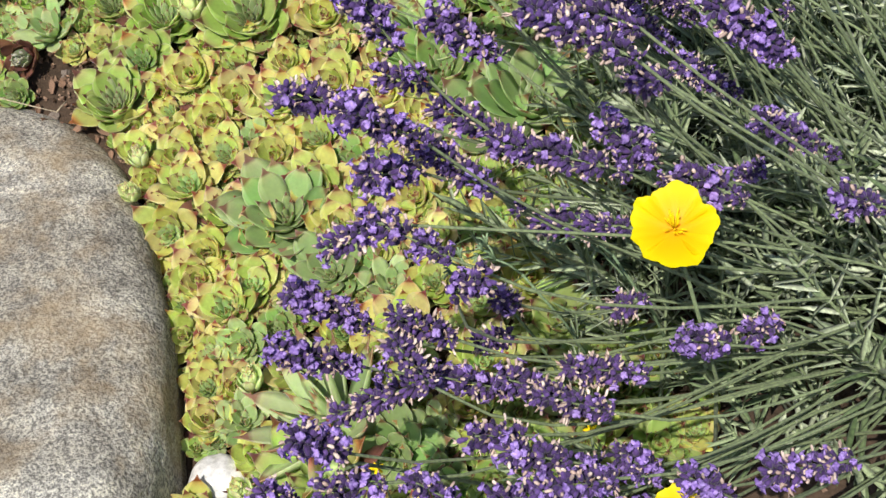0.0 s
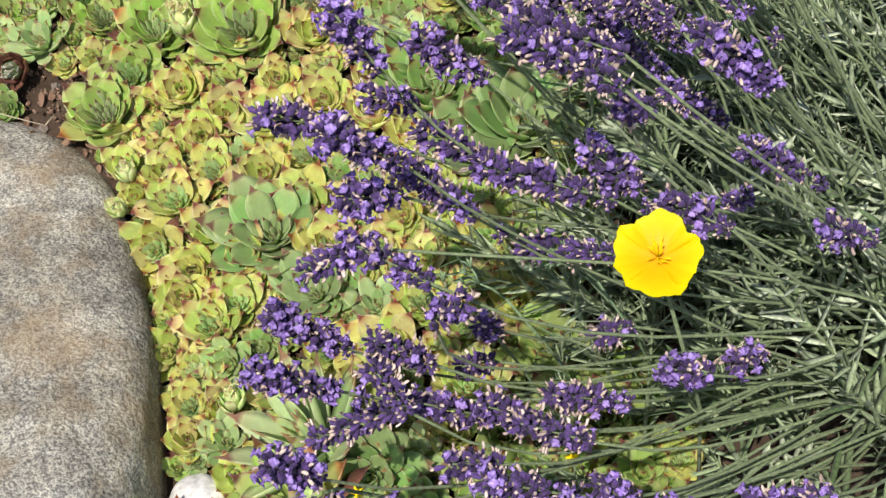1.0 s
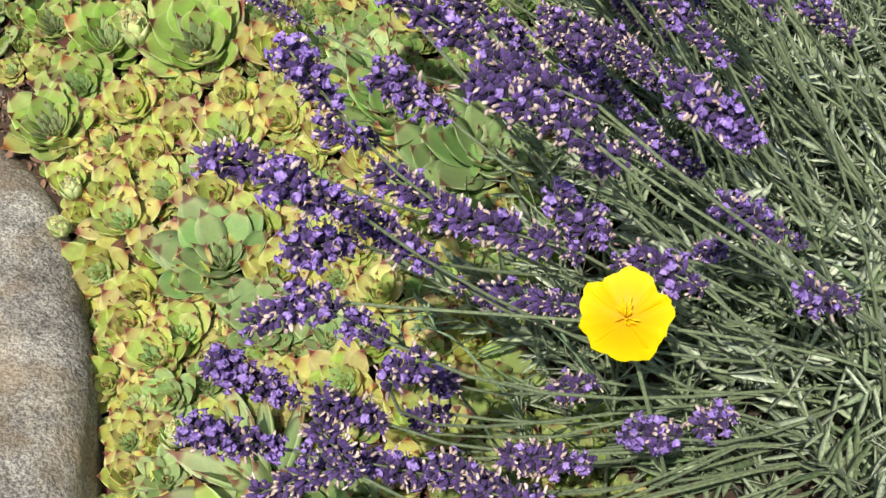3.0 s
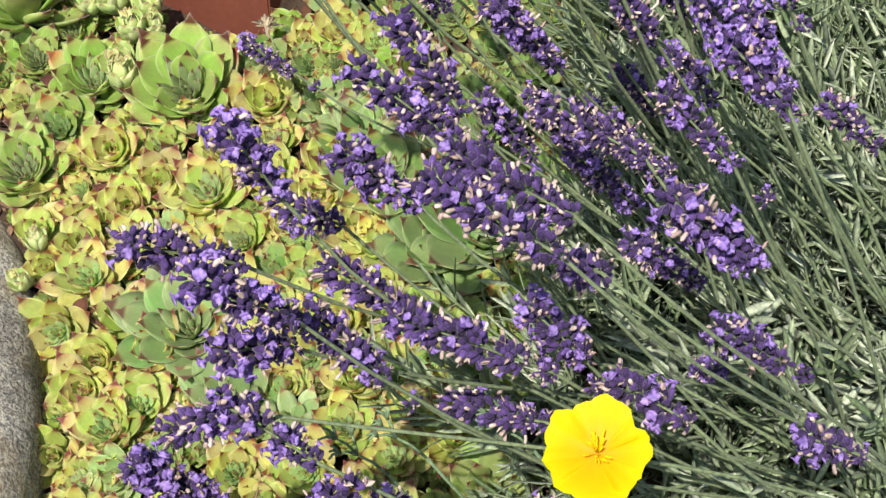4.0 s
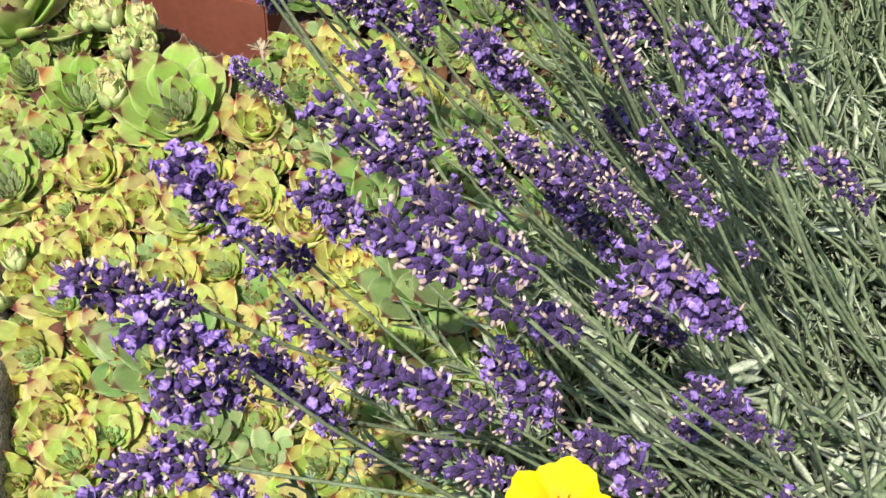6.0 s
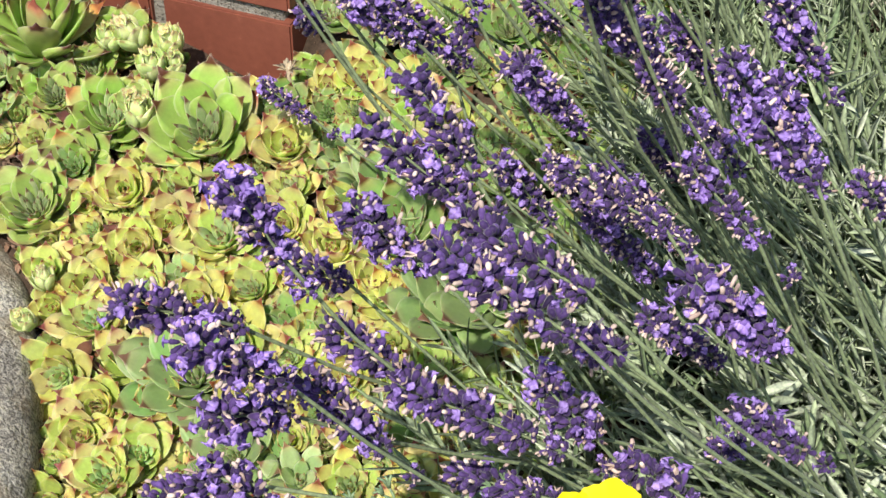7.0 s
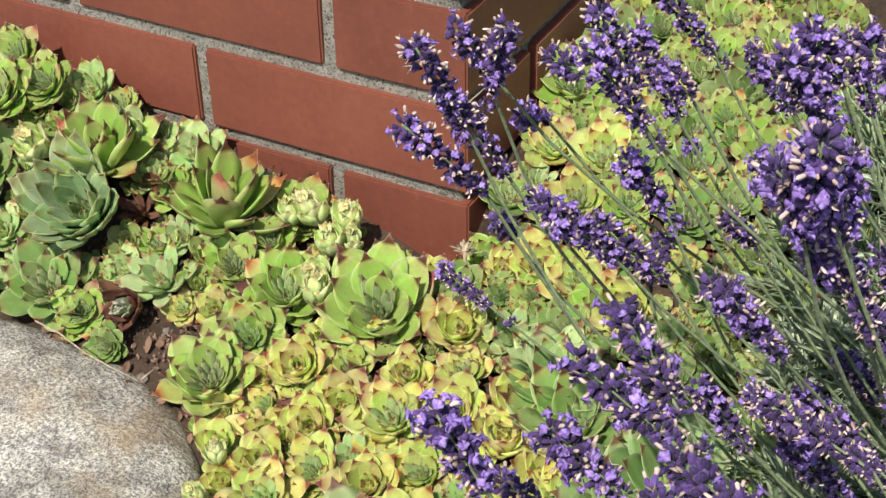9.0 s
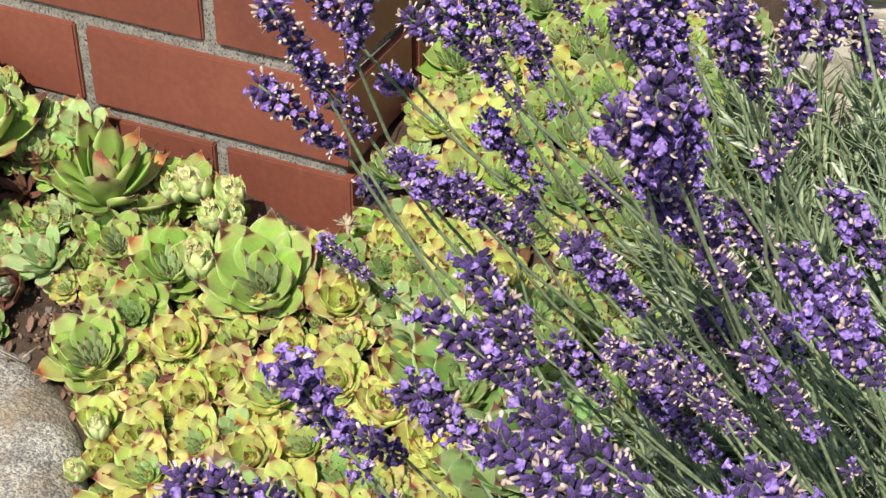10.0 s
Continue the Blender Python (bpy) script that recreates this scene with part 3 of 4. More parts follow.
YELLOW_ROSETTES = [
    (-0.057, -0.165, 0.026), (-0.015, -0.122, 0.015), (0.009, -0.113, 0.014), (0.041, -0.093, 0.026),
    (-0.008, -0.182, 0.023), (-0.022, -0.204, 0.024), (-0.047, -0.220, 0.017), (-0.070, -0.222, 0.014),
    (-0.057, -0.266, 0.016), (0.042, -0.235, 0.025), (0.072, -0.156, 0.024), (0.023, -0.143, 0.019),
    (0.110, -0.139, 0.024), (0.047, -0.030, 0.018), (0.074, -0.019, 0.022), (0.115, -0.172, 0.024),
    (0.166, -0.252, 0.025), (0.150, -0.037, 0.023), (0.271, -0.315, 0.024), (0.049, -0.308, 0.021),
    (0.015, -0.325, 0.024), (0.014, -0.350, 0.023), (0.061, -0.464, 0.019), (0.151, -0.183, 0.023),
    (0.113, -0.293, 0.025), (0.342, -0.419, 0.018), (0.250, -0.425, 0.022),
]
OPEN_ROSETTES = [
    (0.033, -0.181, 0.032), (-0.000, -0.237, 0.024), (-0.021, -0.271, 0.028), (0.073, -0.211, 0.025),
    (0.060, -0.126, 0.021), (0.084, 0.076, 0.028), (0.037, 0.085, 0.027), (0.106, -0.027, 0.026),
    (0.170, -0.194, 0.023), (0.199, -0.328, 0.022), (0.236, -0.339, 0.022), (-0.023, -0.312, 0.029),
    (0.085, -0.255, 0.030), (0.058, -0.351, 0.027), (0.047, -0.375, 0.027), (0.046, -0.409, 0.020),
    (0.052, -0.438, 0.022), (0.168, -0.392, 0.019), (0.224, -0.365, 0.020), (0.240, -0.311, 0.024),
    (0.121, -0.254, 0.022), (0.272, -0.193, 0.021), (0.233, -0.262, 0.024), (0.409, -0.417, 0.018),
]
BROAD_ROSETTES = [
    (0.212, -0.187, 0.043), (0.119, -0.332, 0.034), (0.131, -0.122, 0.038), (0.069, -0.290, 0.046),
    (0.202, -0.464, 0.037), (0.237, -0.164, 0.051),
]
FAN_ROSETTES = [
    (0.162, -0.453, 0.061),
]
FLUSHFAN_ROSETTES = [
    (0.161, -0.503, 0.052),
]
ROSETTES = [("cupped", *q) for q in CUPPED_ROSETTES] + [("light", *q) for q in LIGHT_ROSETTES] + [("deep", *q) for q in DEEP_ROSETTES_A] + [("deep", *q) for q in DEEP_ROSETTES_B] + [("pale", *q) for q in PALE_ROSETTES] + [("green", *q) for q in GREEN_ROSETTES_A] + [("green", *q) for q in GREEN_ROSETTES_B] + [("upright", *q) for q in UPRIGHT_ROSETTES] + [("glaucous", *q) for q in GLAUCOUS_ROSETTES] + [("cobweb", *q) for q in COBWEB_ROSETTES] + [("dead", *q) for q in DEAD_ROSETTES] + [("yellow", *q) for q in YELLOW_ROSETTES] + [("open", *q) for q in OPEN_ROSETTES] + [("broad", *q) for q in BROAD_ROSETTES] + [("fan", *q) for q in FAN_ROSETTES] + [("flushfan", *q) for q in FLUSHFAN_ROSETTES]


def place_rosettes():
    rng = random.Random(21)
    models = {k: [build_rosette(k, 10 * n + len(k)) for n in range(5 if k in ("yellow", "green", "deep", "offset", "open") else 2)] for k in SHAPES}
    used = {k: 0 for k in SHAPES}
    done = []
    lean_south = {"cupped": 40, "broad": 14, "upright": 12, "pale": 18, "fan": 5, "flushfan": 5}
    lean_east = {"fan": -34, "flushfan": -30, "pale": 0}

    grow = {"pale": 2.5, "yellow": 1.45, "open": 1.30, "offset": 1.35, "light": 1.42, "deep": 1.2, "broad": 1.24, "glaucous": 1.35, "cobweb": 1.5, "upright": 1.3, "cupped": 1.25, "green": 1.16, "fan": 1.2, "flushfan": 1.2, "dead": 1.4}

    def spot(kind, x, y, r, lean=9):
        r *= grow[kind]
        z = soil_height(x, y) + {"pale": 0.018, "cobweb": 0.010}.get(kind, 0.0)
        done.append((x, y, r * (0.4 if kind == "pale" else 1)))
        # each one first turns about its own axis, then leans towards the sun
        turn = Matrix.Rotation(rng.uniform(0, 6.28), 4, "Z")
        tip = Euler((radians(rng.gauss(lean_south.get(kind, 29), lean)), radians(lean_east.get(kind, 10) + rng.uniform(-lean, lean)), 0)).to_matrix().to_4x4()
        return Matrix.Translation((x, y, z)) @ tip @ turn @ Matrix.Diagonal((r, r, r * rng.uniform(0.95, 1.15), 1))

    def put(kind, x, y, r):
        used[kind] += 1
        copy_thing(models[kind][used[kind] % len(models[kind])], spot(kind, x, y, r))

    def free(x, y):
        if (x < 0.012 and y > -0.022) or (-0.07 < x < 0.03 and -0.046 < y < 0.03) or x > 0.345 - 0.25 * abs(y + 0.15) + (0.13 if y < -0.34 else 0) or (x > 0.28 and y > 0.16):
            return False
        if math.hypot(x - quartz.location.x, y - quartz.location.y) < 0.028:
            return False
        return beside_boulder(x, y) > 1.008 and not (-0.24 < x < -0.12 and y < -0.15)

    for kind, x, y, r in ROSETTES:
        if beside_boulder(x, y) > 0.94 and math.hypot(x - quartz.location.x, y - quartz.location.y) > 0.026:
            put(kind, x, y, r)
    extra = 0
    verts, faces, along, edge = [], [], [], []
    baked = []
    for model in models["offset"]:
        v, f, a, e = [], [], [], []
        for o in model.children:
            n = len(v)
            v += [o.matrix_basis @ p.co for p in o.data.vertices]
            f += [[n + q for q in p.vertices] for p in o.data.polygons]
            a += [p.value for p in o.data.attributes["along"].data]
            e += [p.value for p in o.data.attributes["edge"].data]
        baked.append((v, f, a, e))
    for k in range(13000):
        x, y, r = rng.uniform(-0.45, 0.46), rng.uniform(-0.56, 0.34), rng.uniform(0.020, 0.030) if k < 4000 else rng.uniform(0.012, 0.020) if k < 8500 else rng.uniform(0.008, 0.013)
        if not free(x, y) or (k >= 8500 and y > 0.0) or any(math.hypot(x - a, y - b) < (0.48 if k < 4000 else 0.42 if k < 8500 else 0.36) * (r * 1.3 + c) for a, b, c in done):
            continue
        if extra < 130 and x < 0.26 and y < 0.30:
            extra += 1
            # towards the wall darker kinds are picked, putting lavender shade into the colour
            put(rng.choice(("deep", "light", "green")) if x < -0.2 else rng.choice(("offset", "yellow", "offset", "open")) if y < -0.12 else rng.choice(("deep", "deep", "open", "green")), x, y, r)
            continue
        m = spot("offset", x, y, r)
        v, f, a, e = rng.choice(baked)
        n = len(verts)
        verts += [m @ p for p in v]
        faces += [[n + q for q in p] for p in f]
        along += a
        edge += e
    carpet = bpy.data.meshes.new("houseleek_carpet")
    carpet.from_pydata(verts, [], faces)
    carpet.attributes.new("along", "FLOAT", "POINT").data.foreach_set("value", along)
    carpet.attributes.new("edge", "FLOAT", "POINT").data.foreach_set("value", edge)
    carpet.polygons.foreach_set("use_smooth", [True] * len(faces))
    carpet.materials.append(LEAF["carpet"])
    tagged(link_mesh("houseleek_carpet", carpet), "carpet of small green offset houseleeks under the lavender, darkened for its shade", "succulent", kind="stuff")
    for k in models:
        for model in models[k]:
            for o in (*model.children_recursive, model):
                bpy.data.objects.remove(o)


place_rosettes()


# ---- lavender ----
def floret_meshes():
    """Whorls of calyces round the stem, along z, with more or fewer open florets."""
    out = []
    for n in range(8):
        rng = random.Random(40 + n)
        bm = bmesh.new()
        share = n / 7
        for k in range(21):
            a = 2 * math.pi * k / 21 + rng.uniform(-0.3, 0.3)
            lift = radians(rng.uniform(-12, 64))
            d = Vector((math.cos(a) * math.cos(lift), math.sin(a) * math.cos(lift), math.sin(lift)))
            foot = Vector((math.cos(a), math.sin(a), 0)) * 0.0020 + Vector((0, 0, rng.uniform(-0.0026, 0.0026)))
            ln = rng.uniform(0.0026, 0.0046)
            w = rng.uniform(0.0008, 0.00115)
            tube(bm, [foot, foot + d * ln * 0.35, foot + d * ln * 0.78, foot + d * ln], [w * 0.40, w * 0.95, w * 1.15, w * 0.62], 6, 0)
            end = foot + d * ln * 0.95
            chance = rng.random()
            if chance < 0.04 + 0.34 * share:
                side = d.orthogonal().normalized()
                up = d.cross(side)
                spin = rng.uniform(0, 6.28)
                tube(bm, [end, end + d * 0.0016], [0.0006, 0.0008], 5, 1, False)
                for j in range(4):
                    b = spin + 2 * math.pi * j / 4 + rng.uniform(-0.2, 0.2)
                    o = (math.cos(b) * side + math.sin(b) * up)
                    blade(bm, end + d * 0.0014, o + d * rng.uniform(0.2, 0.8), d, rng.uniform(0.0016, 0.0025), 0.0029, -0.15, 1, 3, 0.15)
            elif chance < 0.50 + 0.20 * share:
                bend = d + Vector((rng.uniform(-.6, .6), rng.uniform(-.6, .6), rng.uniform(-.3, .5)))
                long = rng.uniform(0.0014, 0.0027)
                wide = rng.uniform(0.0005, 0.0008)
                if rng.random() < 0.75:
                    tube(bm, [end - d * long * 0.2, end + d * long * 0.5, end + (d + bend) * 0.5 * long, end + (d + bend) * 0.6 * long], [wide * 0.5, wide, wide * 0.95, wide * 0.35], 5, 2)
                else:
                    for s in (-1, 1):
                        blade(bm, end, bend + s * 0.5 * d.orthogonal(), d, long * 1.5, wide * 2.5, rng.uniform(-0.3, 0.4), 2, 2, 0.4)
        out.append(finish(bm, "whorl", [CALYX, COROLLA, FADED]))
    return out


WHORLS = floret_meshes()
FOOT = Vector((0.60, -0.25, 0.0))


def build_lavender(tip, base, share, rng):
    tip, base = Vector(tip), Vector(base)
    axis = base - tip
    length = axis.length
    want = min(max(length, 0.022), 0.085)
    back = axis.normalized()
    # the stem rises from a shoot on the way to the middle of the bush
    way = rng.uniform(0.85, 1.0) if base.y < -0.48 else rng.uniform(0.55, 1.0)
    foot = Vector((base.x + way * (FOOT.x - base.x) + rng.gauss(0, 0.03), base.y + way * (FOOT.y + 0.28 * (base.y + 0.30) - base.y) + rng.gauss(0, 0.04), 0))
    foot.x = max(foot.x, base.x + 0.08)
    foot.z = soil_height(foot.x, foot.y) + 0.01
    spike = thing("lavender_flower", "dark violet lavender spike with faded beige florets" if share < 0.55 else "lavender spike in bright violet bloom on green stem", "lavender", tuple(foot), group="lavender flower spikes")
    reach = (foot - base).length
    p1, p2 = base + (back + (foot - base).normalized()).normalized() * reach * 0.30 - Vector((0, 0, 0.08 * reach)), foot.lerp(base, 0.22) + Vector((0, 0, 0.22 * reach))
    pts = [tip.lerp(base, k / 3) for k in range(3)]
    for k in range(11):
        u = k / 10
        v = 1 - u
        pts.append(base * v**3 + p1 * 3 * u * v * v + p2 * 3 * u * u * v + foot * u**3)
    bm = bmesh.new()
    tube(bm, [p - foot for p in pts], [0.0006 if i < 3 else 0.00085 + 0.0003 * i / len(pts) for i in range(len(pts))], 5)
    part("stem", bm, [STEM], spike)
    count = max(3, round(want / 0.0060))
    flip = back.to_track_quat("-Z", "Y").to_matrix().to_4x4()
    slim = 0.78 if base.x < 0.22 and base.y > -0.12 else 1.24 if base.y < -0.40 else 0.96
    for k in range(count):
        u = k / (count - 1)
        at = tip.lerp(base, min(1, max(0, u + rng.uniform(-0.06, 0.06))))
        size = slim * (0.72 + 0.38 * math.sin(math.pi * min(1, 0.25 + 0.75 * u))) * rng.uniform(0.92, 1.25)
        pick = min(7, max(0, int(8 * share + rng.gauss(0, 1.3))))
        m = Matrix.Translation(at - foot) @ flip @ Matrix.Rotation(rng.uniform(0, 6.28), 4, "Z") @ Matrix.Scale(size, 4)
        link_mesh("whorl", WHORLS[pick], spike, m)
    if rng.random() < 0.45 and length > 0.03 and share >= 0.3:
        at = base + back * rng.uniform(0.012, 0.022)
        m = Matrix.Translation(at - foot) @ flip @ Matrix.Scale(0.8, 4)
        link_mesh("whorl", WHORLS[min(7, int(8 * share))], spike, m)


SPIKES_A = [
    ((0.219, -0.552, 0.346), (0.252, -0.522, 0.319), 0.3),
    ((0.260, -0.568, 0.354), (0.287, -0.546, 0.321), 0.3),
    ((0.276, -0.509, 0.284), (0.310, -0.512, 0.260), 0.3),
    ((0.259, -0.555, 0.301), (0.275, -0.529, 0.284), 0.9),
    ((0.241, -0.580, 0.271), (0.266, -0.568, 0.281), 0.3),
    ((0.260, -0.566, 0.282), (0.304, -0.568, 0.262), 0.3),
    ((0.246, -0.506, 0.377), (0.264, -0.502, 0.343), 0.6),
    ((0.215, -0.408, 0.249), (0.245, -0.407, 0.244), 0.3),
    ((0.259, -0.425, 0.307), (0.292, -0.417, 0.277), 0.8),
    ((0.275, -0.486, 0.293), (0.308, -0.482, 0.276), 0.3),
    ((0.307, -0.492, 0.279), (0.379, -0.483, 0.258), 0.3),
    ((0.361, -0.463, 0.275), (0.389, -0.463, 0.249), 0.5),
    ((0.317, -0.444, 0.176), (0.371, -0.453, 0.189), 0.2),
    ((0.407, -0.476, 0.255), (0.442, -0.480, 0.244), 0.3),
]
SPIKES_B = [
    ((0.428, -0.379, 0.175), (0.441, -0.376, 0.178), 0.6),
    ((0.447, -0.455, 0.279), (0.472, -0.442, 0.256), 0.4),
    ((0.495, -0.481, 0.254), (0.515, -0.474, 0.244), 0.3),
    ((0.396, -0.417, 0.283), (0.426, -0.395, 0.248), 0.3),
    ((0.380, -0.462, 0.303), (0.396, -0.477, 0.318), 0.3),
    ((0.291, -0.429, 0.388), (0.323, -0.444, 0.360), 0.3),
    ((0.281, -0.456, 0.381), (0.327, -0.454, 0.351), 0.3),
    ((0.335, -0.482, 0.368), (0.389, -0.499, 0.365), 0.3),
    ((0.341, -0.525, 0.390), (0.391, -0.523, 0.365), 0.3),
    ((0.340, -0.394, 0.337), (0.393, -0.393, 0.315), 0.3),
    ((0.353, -0.342, 0.282), (0.392, -0.345, 0.271), 0.3),
    ((0.400, -0.389, 0.348), (0.434, -0.397, 0.324), 0.3),
    ((0.425, -0.482, 0.368), (0.456, -0.463, 0.329), 0.7),
    ((0.429, -0.415, 0.398), (0.454, -0.421, 0.381), 0.7),
]
SPIKES_C = [
    ((0.468, -0.365, 0.343), (0.492, -0.369, 0.328), 0.3),
    ((0.038, -0.115, 0.121), (0.083, -0.127, 0.111), 0.4),
    ((0.201, -0.554, 0.205), (0.238, -0.536, 0.165), 0.6),
    ((0.217, -0.620, 0.233), (0.254, -0.595, 0.199), 0.6),
    ((0.277, -0.591, 0.239), (0.299, -0.572, 0.206), 0.3),
    ((0.291, -0.587, 0.191), (0.325, -0.563, 0.159), 0.4),
    ((0.327, -0.577, 0.185), (0.358, -0.555, 0.152), 0.3),
    ((0.356, -0.541, 0.160), (0.392, -0.513, 0.131), 0.3),
    ((0.227, -0.579, 0.135), (0.279, -0.563, 0.159), 0.2),
    ((0.253, -0.676, 0.236), (0.266, -0.658, 0.206), 0.4),
    ((0.323, -0.621, 0.188), (0.346, -0.608, 0.178), 0.3),
    ((0.344, -0.628, 0.188), (0.384, -0.615, 0.171), 0.5),
    ((0.397, -0.608, 0.174), (0.415, -0.603, 0.157), 0.8),
    ((0.476, -0.618, 0.192), (0.512, -0.598, 0.185), 0.7),
]
SPIKES_D = [
    ((0.258, -0.672, 0.191), (0.283, -0.656, 0.183), 0.6),
    ((0.299, -0.651, 0.181), (0.315, -0.647, 0.165), 0.6),
    ((0.365, -0.649, 0.188), (0.398, -0.629, 0.181), 0.7),
    ((0.342, -0.652, 0.179), (0.362, -0.639, 0.170), 0.5),
    ((0.434, -0.619, 0.178), (0.453, -0.614, 0.161), 0.6),
    ((0.417, -0.517, 0.169), (0.439, -0.506, 0.157), 0.5),
    ((0.449, -0.484, 0.146), (0.462, -0.468, 0.143), 0.9),
    ((0.314, -0.529, 0.195), (0.321, -0.522, 0.185), 0.4),
    ((0.293, -0.509, 0.135), (0.307, -0.496, 0.129), 0.2),
    ((0.368, -0.474, 0.142), (0.382, -0.459, 0.137), 0.2),
    ((0.278, -0.599, 0.226), (0.295, -0.603, 0.202), 0.1),
    ((0.229, -0.680, 0.193), (0.240, -0.675, 0.180), 0.5),
    ((0.350, -0.585, 0.185), (0.385, -0.575, 0.167), 0.1),
    ((0.321, -0.577, 0.261), (0.306, -0.580, 0.249), 0.3),
]
SPIKES_E = [
    ((0.176, -0.389, 0.463), (0.183, -0.365, 0.421), 0.3),
    ((0.179, -0.364, 0.424), (0.199, -0.347, 0.382), 0.2),
    ((0.170, -0.393, 0.426), (0.195, -0.363, 0.381), 0.4),
    ((0.192, -0.336, 0.452), (0.178, -0.321, 0.410), 0.4),
    ((0.156, -0.314, 0.432), (0.164, -0.301, 0.409), 0.4),
    ((0.203, -0.325, 0.356), (0.238, -0.293, 0.309), 0.6),
    ((0.242, -0.358, 0.464), (0.260, -0.333, 0.417), 0.3),
    ((0.206, -0.318, 0.432), (0.228, -0.315, 0.424), 0.3),
    ((0.257, -0.299, 0.427), (0.267, -0.292, 0.413), 0.3),
    ((0.174, -0.274, 0.369), (0.178, -0.255, 0.357), 0.4),
    ((0.245, -0.312, 0.382), (0.259, -0.293, 0.348), 0.5),
    ((0.255, -0.278, 0.317), (0.253, -0.293, 0.300), 0.3),
    ((0.297, -0.326, 0.335), (0.322, -0.298, 0.288), 0.2),
    ((0.361, -0.432, 0.490), (0.354, -0.411, 0.435), 0.8),
]
SPIKES_F = [
    ((0.345, -0.427, 0.471), (0.364, -0.404, 0.438), 0.7),
    ((0.365, -0.405, 0.470), (0.365, -0.387, 0.424), 0.7),
    ((0.331, -0.378, 0.490), (0.341, -0.350, 0.451), 0.4),
    ((0.333, -0.351, 0.488), (0.344, -0.338, 0.464), 0.5),
    ((0.368, -0.359, 0.492), (0.376, -0.331, 0.438), 0.4),
    ((0.346, -0.307, 0.468), (0.357, -0.313, 0.454), 0.4),
    ((0.357, -0.326, 0.369), (0.374, -0.324, 0.328), 0.2),
    ((0.371, -0.319, 0.370), (0.387, -0.299, 0.335), 0.3),
    ((0.412, -0.402, 0.413), (0.436, -0.377, 0.362), 0.6),
    ((0.430, -0.382, 0.393), (0.447, -0.362, 0.341), 0.7),
    ((0.417, -0.347, 0.411), (0.441, -0.338, 0.374), 0.4),
    ((0.382, -0.292, 0.466), (0.379, -0.293, 0.433), 0.4),
    ((0.399, -0.284, 0.466), (0.391, -0.282, 0.439), 0.4),
    ((0.392, -0.314, 0.433), (0.381, -0.322, 0.395), 0.3),
]
SPIKES_G = [
    ((0.415, -0.276, 0.433), (0.404, -0.283, 0.464), 0.3),
    ((0.354, -0.396, 0.420), (0.367, -0.364, 0.384), 0.2),
    ((0.375, -0.384, 0.388), (0.388, -0.370, 0.364), 0.3),
    ((0.391, -0.338, 0.335), (0.403, -0.324, 0.311), 0.7),
    ((0.169, -0.293, 0.314), (0.173, -0.287, 0.302), 0.1),
    ((0.283, -0.258, 0.327), (0.292, -0.243, 0.306), 0.3),
    ((0.205, -0.256, 0.426), (0.223, -0.242, 0.379), 0.2),
    ((0.213, -0.219, 0.398), (0.234, -0.207, 0.347), 0.5),
    ((0.208, -0.167, 0.397), (0.230, -0.145, 0.357), 0.3),
    ((0.225, -0.364, 0.383), (0.250, -0.339, 0.347), 0.7),
    ((0.238, -0.326, 0.352), (0.267, -0.302, 0.311), 0.2),
    ((0.275, -0.190, 0.323), (0.302, -0.176, 0.271), 0.5),
    ((0.305, -0.245, 0.373), (0.332, -0.235, 0.317), 0.3),
    ((0.325, -0.269, 0.366), (0.346, -0.260, 0.310), 0.7),
]
SPIKES_H = [
    ((0.334, -0.243, 0.322), (0.357, -0.234, 0.266), 0.2),
    ((0.310, -0.346, 0.349), (0.333, -0.326, 0.306), 0.5),
    ((0.324, -0.335, 0.285), (0.353, -0.312, 0.241), 0.3),
    ((0.339, -0.291, 0.260), (0.371, -0.270, 0.213), 0.7),
    ((0.368, -0.353, 0.302), (0.393, -0.335, 0.255), 0.2),
    ((0.347, -0.339, 0.265), (0.375, -0.318, 0.221), 0.5),
    ((0.355, -0.273, 0.271), (0.380, -0.253, 0.228), 0.3),
    ((0.299, -0.221, 0.407), (0.318, -0.206, 0.361), 0.7),
    ((0.309, -0.169, 0.397), (0.325, -0.158, 0.348), 0.2),
    ((0.257, -0.161, 0.371), (0.279, -0.143, 0.328), 0.5),
    ((0.310, -0.375, 0.314), (0.330, -0.356, 0.272), 0.3),
    ((0.294, -0.662, 0.158), (0.322, -0.639, 0.141), 0.5),
    ((0.311, -0.651, 0.133), (0.339, -0.629, 0.116), 0.5),
    ((0.331, -0.650, 0.157), (0.359, -0.627, 0.140), 0.5),
]
SPIKES_I = [
    ((0.347, -0.659, 0.141), (0.376, -0.636, 0.124), 0.5),
    ((0.358, -0.632, 0.135), (0.388, -0.608, 0.118), 0.5),
    ((0.380, -0.645, 0.143), (0.409, -0.622, 0.126), 0.5),
    ((0.390, -0.615, 0.126), (0.421, -0.591, 0.108), 0.5),
    ((0.412, -0.642, 0.134), (0.442, -0.619, 0.116), 0.5),
    ((0.424, -0.606, 0.107), (0.456, -0.582, 0.090), 0.5),
    ((0.446, -0.620, 0.143), (0.478, -0.597, 0.126), 0.5),
    ((0.466, -0.611, 0.116), (0.499, -0.587, 0.098), 0.5),
    ((0.485, -0.597, 0.122), (0.518, -0.573, 0.105), 0.5),
    ((0.502, -0.620, 0.123), (0.535, -0.596, 0.105), 0.5),
    ((0.291, -0.690, 0.161), (0.318, -0.668, 0.144), 0.5),
]
SPIKES = SPIKES_A + SPIKES_B + SPIKES_C + SPIKES_D + SPIKES_E + SPIKES_F + SPIKES_G + SPIKES_H + SPIKES_I
